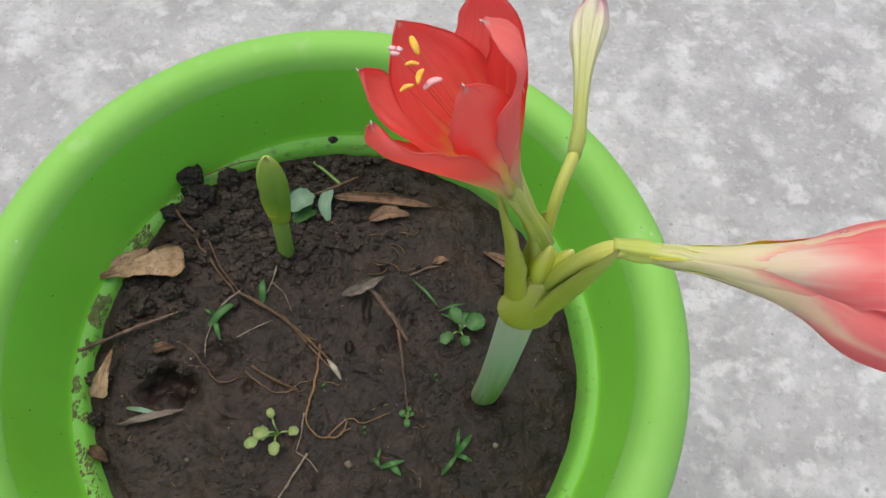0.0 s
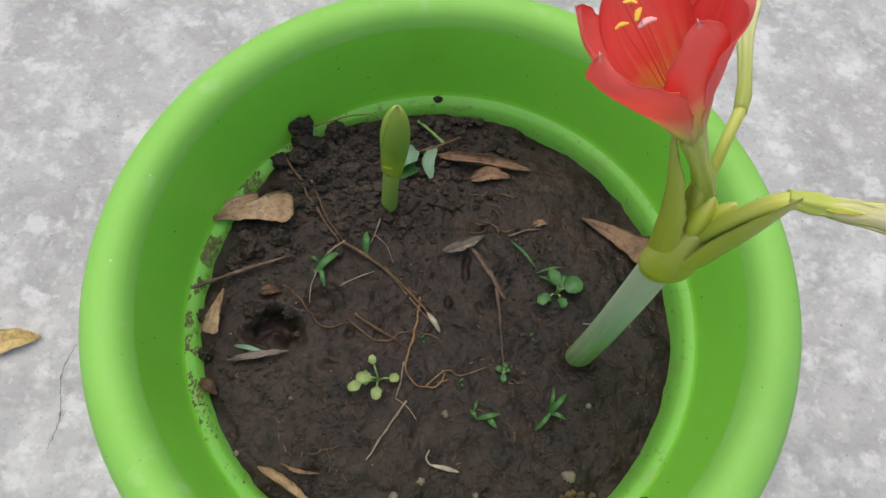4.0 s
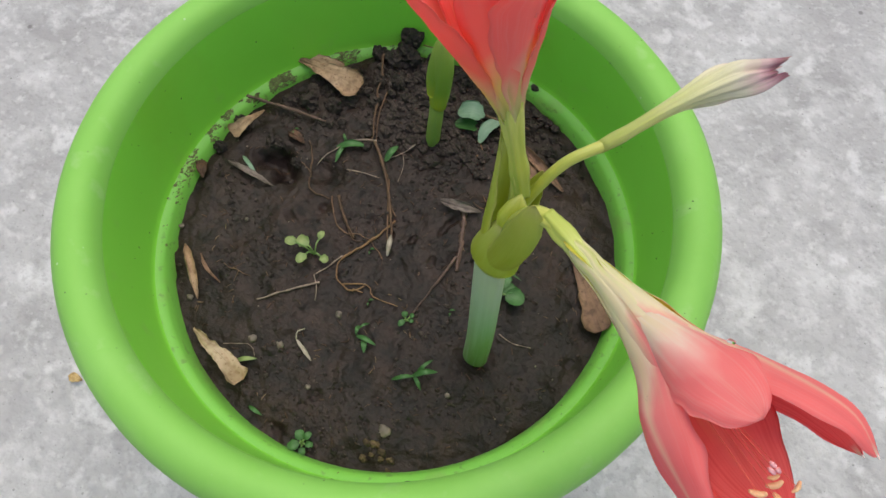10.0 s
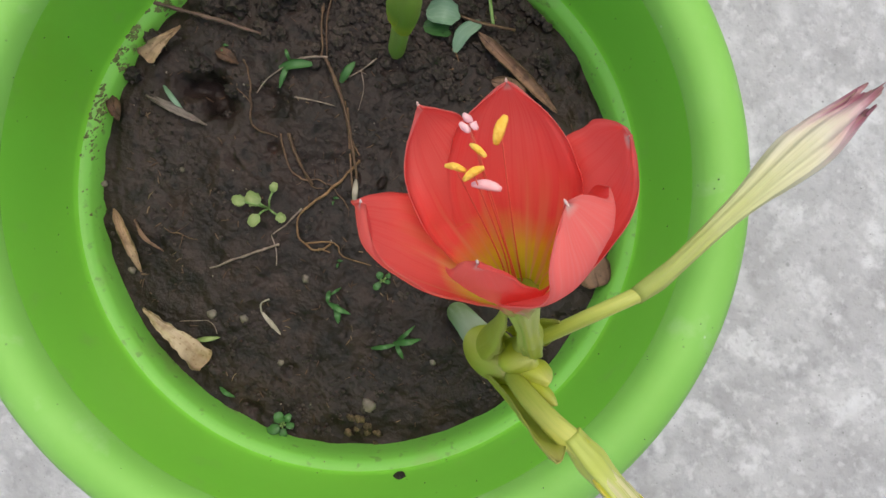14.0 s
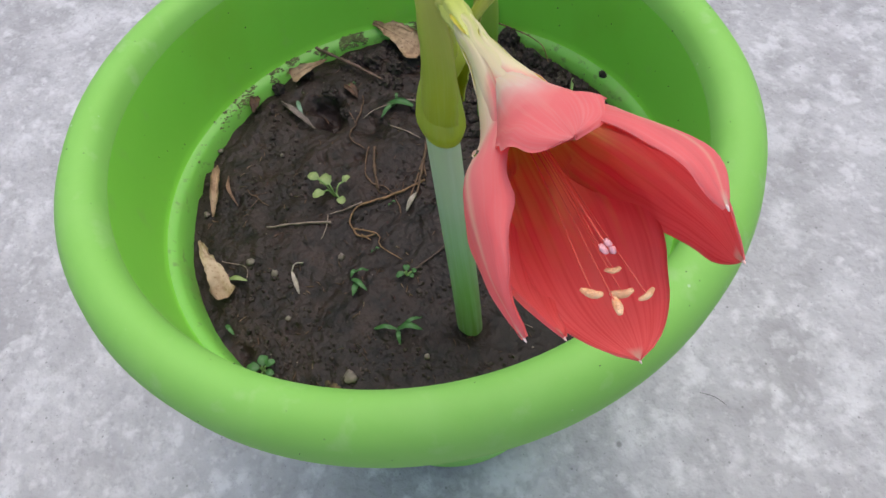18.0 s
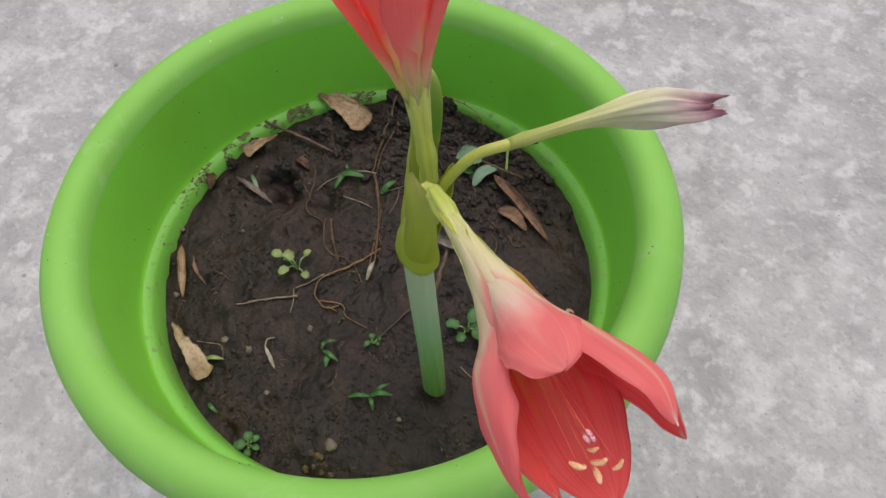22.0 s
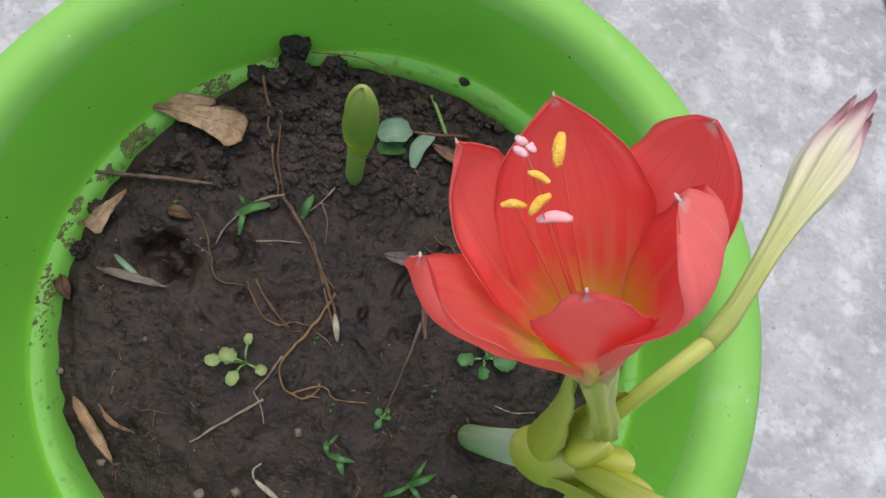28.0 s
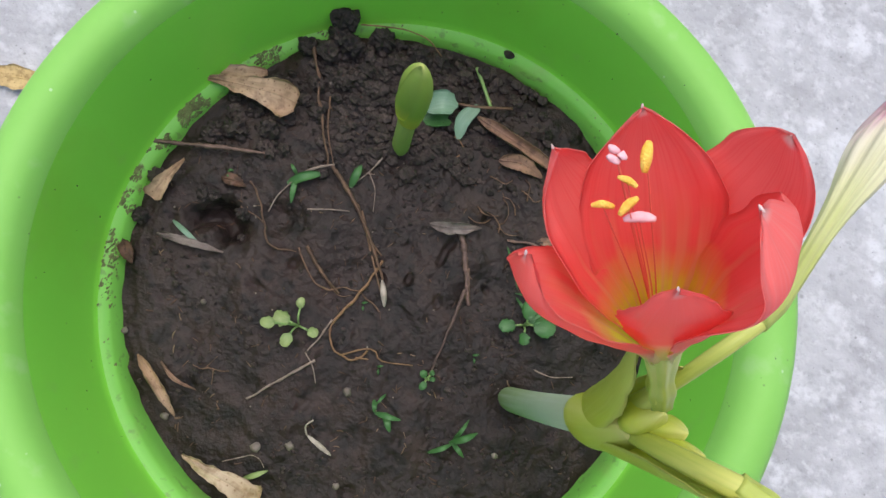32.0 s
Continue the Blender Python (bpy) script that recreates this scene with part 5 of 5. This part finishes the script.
twig("twig", "short dark twig on the soil", [(0.044, 0.063), (0.055, 0.068), (0.066, 0.070)], 0.0013, TWIG_DARK, 0.0015, 17)
twig("straw", "thin pale straw near the stalk", [(0.096, 0.004), (0.108, 0.006), (0.118, 0.012)], 0.0006, TWIG_PALE, 0.001, 18)
twig("straw", "thin ochre straw near the far wall", [(-0.098, 0.128, 0.006), (-0.075, 0.140, 0.006), (-0.058, 0.142, 0.008), (-0.042, 0.138)], 0.0008, ROOT, 0.003, 19)
twig("straw", "thin pale straw near a dry leaf", [(-0.032, -0.130), (-0.018, -0.118), (-0.010, -0.121)], 0.0005, TWIG_PALE, 0.001, 20)
patch = random.Random(44)
for n in range(9):
    x, y, a = patch.uniform(0.018, 0.058), patch.uniform(0.066, 0.096), patch.uniform(0, 3.1)
    dx, dy = 0.007 * math.cos(a), 0.007 * math.sin(a)
    twig("root", "short curled reddish root fibre", [(x - dx, y - dy), (x + dy * 0.4, y - dx * 0.4, 0.002), (x + dx, y + dy)], 0.0006, STRAW, 0.001, 60 + n)


# ---- husks, pebbles, crumbs ----
def pebble(name, label, at, size, mat, seed, group=""):
    return solo(name, label, name.replace("_", " "), lump(on_soil(*at, size[2] * 0.4), size, seed, 0.55, 2, 2.2), mat, group)


solo("wood_chip", "small pale cream sliver of husk on the soil", "wood chip", tube([on_soil(-0.0085, 0.004, 0.002), on_soil(-0.003, -0.003, 0.003), on_soil(0.001, -0.009, 0.002)], lambda s: 0.0019 * math.sin(math.pi * (0.1 + 0.8 * s)), sides=8, steps=12, flat=0.5), WHITE_BIT)
bit = thing("husk", "small bleached husk on the soil", "husk", at=on_soil(0.008, -0.094))
part("shell", sheet([on_soil(0.001, -0.094, 0.002), on_soil(0.008, -0.095, 0.004), on_soil(0.019, -0.097, 0.002)], lambda s: 0.0015 * math.sin(math.pi * (0.05 + 0.9 * s)), (0.1, 0.2, 1), bend=0.002, steps=14, across=7, ruffle=0.0008), [WHITE_BIT, WHITE_BIT], bit)
part("thread", tube([on_soil(0.001, -0.094, 0.002), on_soil(-0.002, -0.090, 0.002), on_soil(0.000, -0.085, 0.002)], lambda s: 0.0005, sides=6, steps=8), WHITE_BIT, bit)
for n, (x, y, r) in enumerate(((-0.073, -0.125, 0.0022), (-0.118, -0.096, 0.0020), (-0.004, -0.104, 0.0026), (0.087, -0.095, 0.0042), (-0.020, -0.114, 0.0030), (0.008, -0.062, 0.0028), (-0.096, 0.090, 0.003), (0.030, -0.110, 0.002), (0.10, -0.05, 0.002), (-0.09, -0.06, 0.0018))):
    pebble("pebble", "small pale pebble in the soil", (x, y), (r, r * 0.9, r * 0.75), PEBBLE, n + 1, "pebbles in the soil")
heap = random.Random(12)
for n in range(11):
    x, y, r = 0.092 + heap.gauss(0, 0.0055), -0.109 + heap.gauss(0, 0.0055), heap.uniform(0.0016, 0.0036)
    pebble("clay_crumb", "ochre crumb of clay near the pot edge", (x, y), (r, r * heap.uniform(0.6, 0.9), r * 0.7), OCHRE, n + 20, "ochre clay crumbs")
CLODS = [(-0.106, 0.124, 0.0100, 0.017), (-0.104, 0.115, 0.0095, 0.009), (-0.106, 0.104, 0.0085, 0.006), (-0.096, 0.114, 0.0090, 0.006), (-0.089, 0.095, 0.0075, 0.003), (-0.093, 0.070, 0.0065, 0.002), (-0.083, 0.128, 0.0095, 0.004), (-0.081, 0.106, 0.0070, 0.003),
         (-0.130, 0.036, 0.0095, 0.002), (-0.112, 0.046, 0.0080, 0.002), (-0.140, 0.026, 0.0070, 0.003), (-0.118, 0.100, 0.0070, 0.003), (-0.070, 0.120, 0.0075, 0.003), (-0.058, 0.132, 0.0080, 0.003), (-0.075, 0.090, 0.0055, 0.002),
         (-0.102, 0.085, 0.0060, 0.003), (-0.030, 0.138, 0.0065, 0.002), (0.005, 0.140, 0.0060, 0.002), (0.030, 0.132, 0.0060, 0.001), (-0.150, -0.012, 0.0075, 0.003), (-0.148, -0.036, 0.0065, 0.002), (-0.028, 0.066, 0.0075, 0.001),
         (-0.124, -0.006, 0.0062, 0.001), (-0.119, -0.004, 0.0048, 0.001), (-0.099, -0.005, 0.0050, 0.001), (-0.093, -0.017, 0.0040, 0.000)]
lumps = random.Random(31)
for n in range(26):
    CLODS.append((lumps.uniform(-0.100, -0.018), lumps.uniform(0.088, 0.146), lumps.uniform(0.0042, 0.0078), 0.002))
for n in range(14):
    CLODS.append((lumps.uniform(-0.142, -0.098), lumps.uniform(0.022, 0.072), lumps.uniform(0.0060, 0.0095), -0.002))
for n, (x, y, r, up) in enumerate(CLODS):
    if n > 25 and math.hypot(x, y) > 0.151:
        continue
    solo("soil_clod", "crumbly dark clod of soil", "soil clod", lump(on_soil(x, y, up * 0.88), (r * 0.82, r * 0.72, r * 0.76), n + 40, 0.5, 3, 2.4), CLOD, "soil clods", False)


def joined(name, label, category, lumps, mat, parent=None):
    """Many little lumps in one mesh."""
    verts, faces = [], []
    for at, size, seed in lumps:
        b = lump(at, size, seed, 0.35, 1)
        k = len(verts)
        b.verts.index_update()
        verts += [tuple(v.co) for v in b.verts]
        faces += [tuple(k + v.index for v in f.verts) for f in b.faces]
        b.free()
    me = bpy.data.meshes.new(name)
    me.from_pydata(verts, [], faces)
    me.materials.append(mat)
    ob = new(name, me)
    if parent is not None:
        ob.location, ob.rotation_euler = parent.location, parent.rotation_euler
    return tagged(ob, label, category, kind="stuff")


def litter(count, seed):
    """Short bits of straw, root and leaf scattered on the soil, joined."""
    r0 = random.Random(seed)
    verts, faces = [], []
    for n in range(count):
        a, r = r0.uniform(0, 2 * math.pi), 0.146 * math.sqrt(r0.random())
        x, y, d, long = r * math.cos(a), r * math.sin(a), r0.uniform(0, math.pi), r0.uniform(0.0012, 0.0052)
        wide = r0.uniform(0.00016, 0.00042)
        bend = r0.uniform(-0.35, 0.35)
        base = len(verts)
        for i in range(4):
            f = i / 3 - 0.5
            px = x + math.cos(d) * long * f - math.sin(d) * long * bend * (0.25 - f * f)
            py = y + math.sin(d) * long * f + math.cos(d) * long * bend * (0.25 - f * f)
            q = on_soil(px, py, wide * 1.2 + 0.0006 * (0.25 - f * f) * r0.random())
            k = wide * (1 - 1.1 * f * f)
            nx, ny = -math.sin(d) * k, math.cos(d) * k
            verts += [(q.x + nx, q.y + ny, q.z), (q.x, q.y, q.z + k), (q.x - nx, q.y - ny, q.z), (q.x, q.y, q.z - k)]
        for i in range(3):
            for k in range(4):
                faces.append((base + i * 4 + k, base + i * 4 + (k + 1) % 4, base + i * 4 + 4 + (k + 1) % 4, base + i * 4 + 4 + k))
        faces += [(base + 3, base + 2, base + 1, base), (base + 12, base + 13, base + 14, base + 15)]
    me = bpy.data.meshes.new("soil_litter")
    me.from_pydata(verts, [], faces)
    me.materials.append(LITTER)
    return tagged(new("soil_litter", me), "fine scattered bits of straw and root on soil", "litter", kind="stuff")


litter(430, 21)
rnd = random.Random(7)
crumbs = []
for n in range(3800):
    a, r = rnd.uniform(0, 2 * math.pi), 0.150 * math.sqrt(rnd.random())
    x, y = r * math.cos(a), r * math.sin(a)
    heap = noise.noise(Vector((x * 22, y * 22, 9))) + 0.7 * math.exp(-(((x + 0.09) / 0.05) ** 2 + ((y - 0.09) / 0.045) ** 2)) + 0.5 * math.exp(-(((x - 0.05) / 0.07) ** 2 + ((y + 0.12) / 0.03) ** 2))
    if heap < rnd.uniform(-0.15, 0.5):
        continue
    k = rnd.uniform(0.0004, 0.0016) * (1.7 if rnd.random() < 0.08 else 1)
    crumbs.append((on_soil(x, y, k * 0.35), (k, k * rnd.uniform(0.7, 1), k * 0.8), n))
for n in range(900):
    a, r = rnd.gauss(math.radians(114), 0.30), rnd.uniform(0.080, 0.153)
    x, y = r * math.cos(a), r * math.sin(a)
    k = rnd.uniform(0.0012, 0.0052) * rnd.uniform(0.45, 1)
    crumbs.append((on_soil(x, y, k * rnd.uniform(0.1, 0.7)), (k, k * rnd.uniform(0.6, 1), k * rnd.uniform(0.6, 0.9)), n + 9000))
joined("soil_crumbs", "loose crumbs of dark soil on the surface", "soil crumbs", crumbs, CLOD)
grit = []
for n in range(40):
    a, r = rnd.uniform(0, 2 * math.pi), 0.148 * math.sqrt(rnd.random())
    x, y = r * math.cos(a), r * math.sin(a)
    k = rnd.uniform(0.0004, 0.0008)
    grit.append((on_soil(x, y, k * 0.3), (k, k, k * 0.7), n))
joined("grit", "scattered pale grit on the soil", "grit", grit, PEBBLE)


def wall_radius(z):
    line = wall_line[::-1]
    return float(np.interp(z, [p[1] for p in line], [p[0] for p in line]))


specks = []
for n in range(80):
    a = rnd.uniform(0, 2 * math.pi)
    k = rnd.uniform(0.0002, 0.0005)
    if n < 50:
        z = rnd.uniform(0.291, 0.360)
        r = wall_radius(z)
    else:
        q = rnd.uniform(0.5, len(rim_line) - 1.01)
        i = int(q)
        r = rim_line[i][0] * (1 - q + i) + rim_line[i + 1][0] * (q - i)
        z = rim_line[i][1] * (1 - q + i) + rim_line[i + 1][1] * (q - i)
    specks.append((Vector((r * math.cos(a), r * math.sin(a), z)), (k, k, k * 1.3), n))
joined("dirt_specks", "dark specks of dirt stuck to the green pot", "dirt specks", specks, CLOD, pot)
smears = []
for n in range(2600):
    a = rnd.gauss(math.radians(172), 0.34) if n < 2450 else rnd.uniform(0, 2 * math.pi)
    r = rnd.uniform(0.1566, 0.1634)
    z = float(np.interp(r, [0.1553, 0.1573, 0.1588, 0.1614, 0.1632, 0.1645], [0.277, 0.2848, 0.2868, 0.2883, 0.2892, 0.293]))
    patchy = noise.noise(Vector((math.cos(a) * 7, math.sin(a) * 7, 2))) + 0.5 * noise.noise(Vector((math.cos(a) * 25, math.sin(a) * 25, r * 300)))
    if patchy < (0.0 if n < 2450 else 0.25):
        continue
    k = rnd.uniform(0.0003, 0.0011) * (1 if n < 2450 else 0.6)
    smears.append((Vector((r * math.cos(a), r * math.sin(a), z)), (k * 0.7, k * rnd.uniform(0.8, 2.0), rnd.uniform(0.0003, 0.0007)), n))
joined("mud_smears", "dried mud stuck to the ledge of the pot", "mud", smears, MUD, pot)
for label, at, size, seed in (("dark lump of mud stuck to the pot ledge", (-0.0125, 0.1614, 0.2850), (0.0036, 0.0024, 0.0028), 3), ("dark crumb of mud stuck low on the pot wall", (0.1255, -0.1085, 0.3020), (0.0040, 0.0036, 0.0056), 5)):
    solo("mud_lump", label, "mud", lump(at, size, seed, 0.3, 2), CLOD)
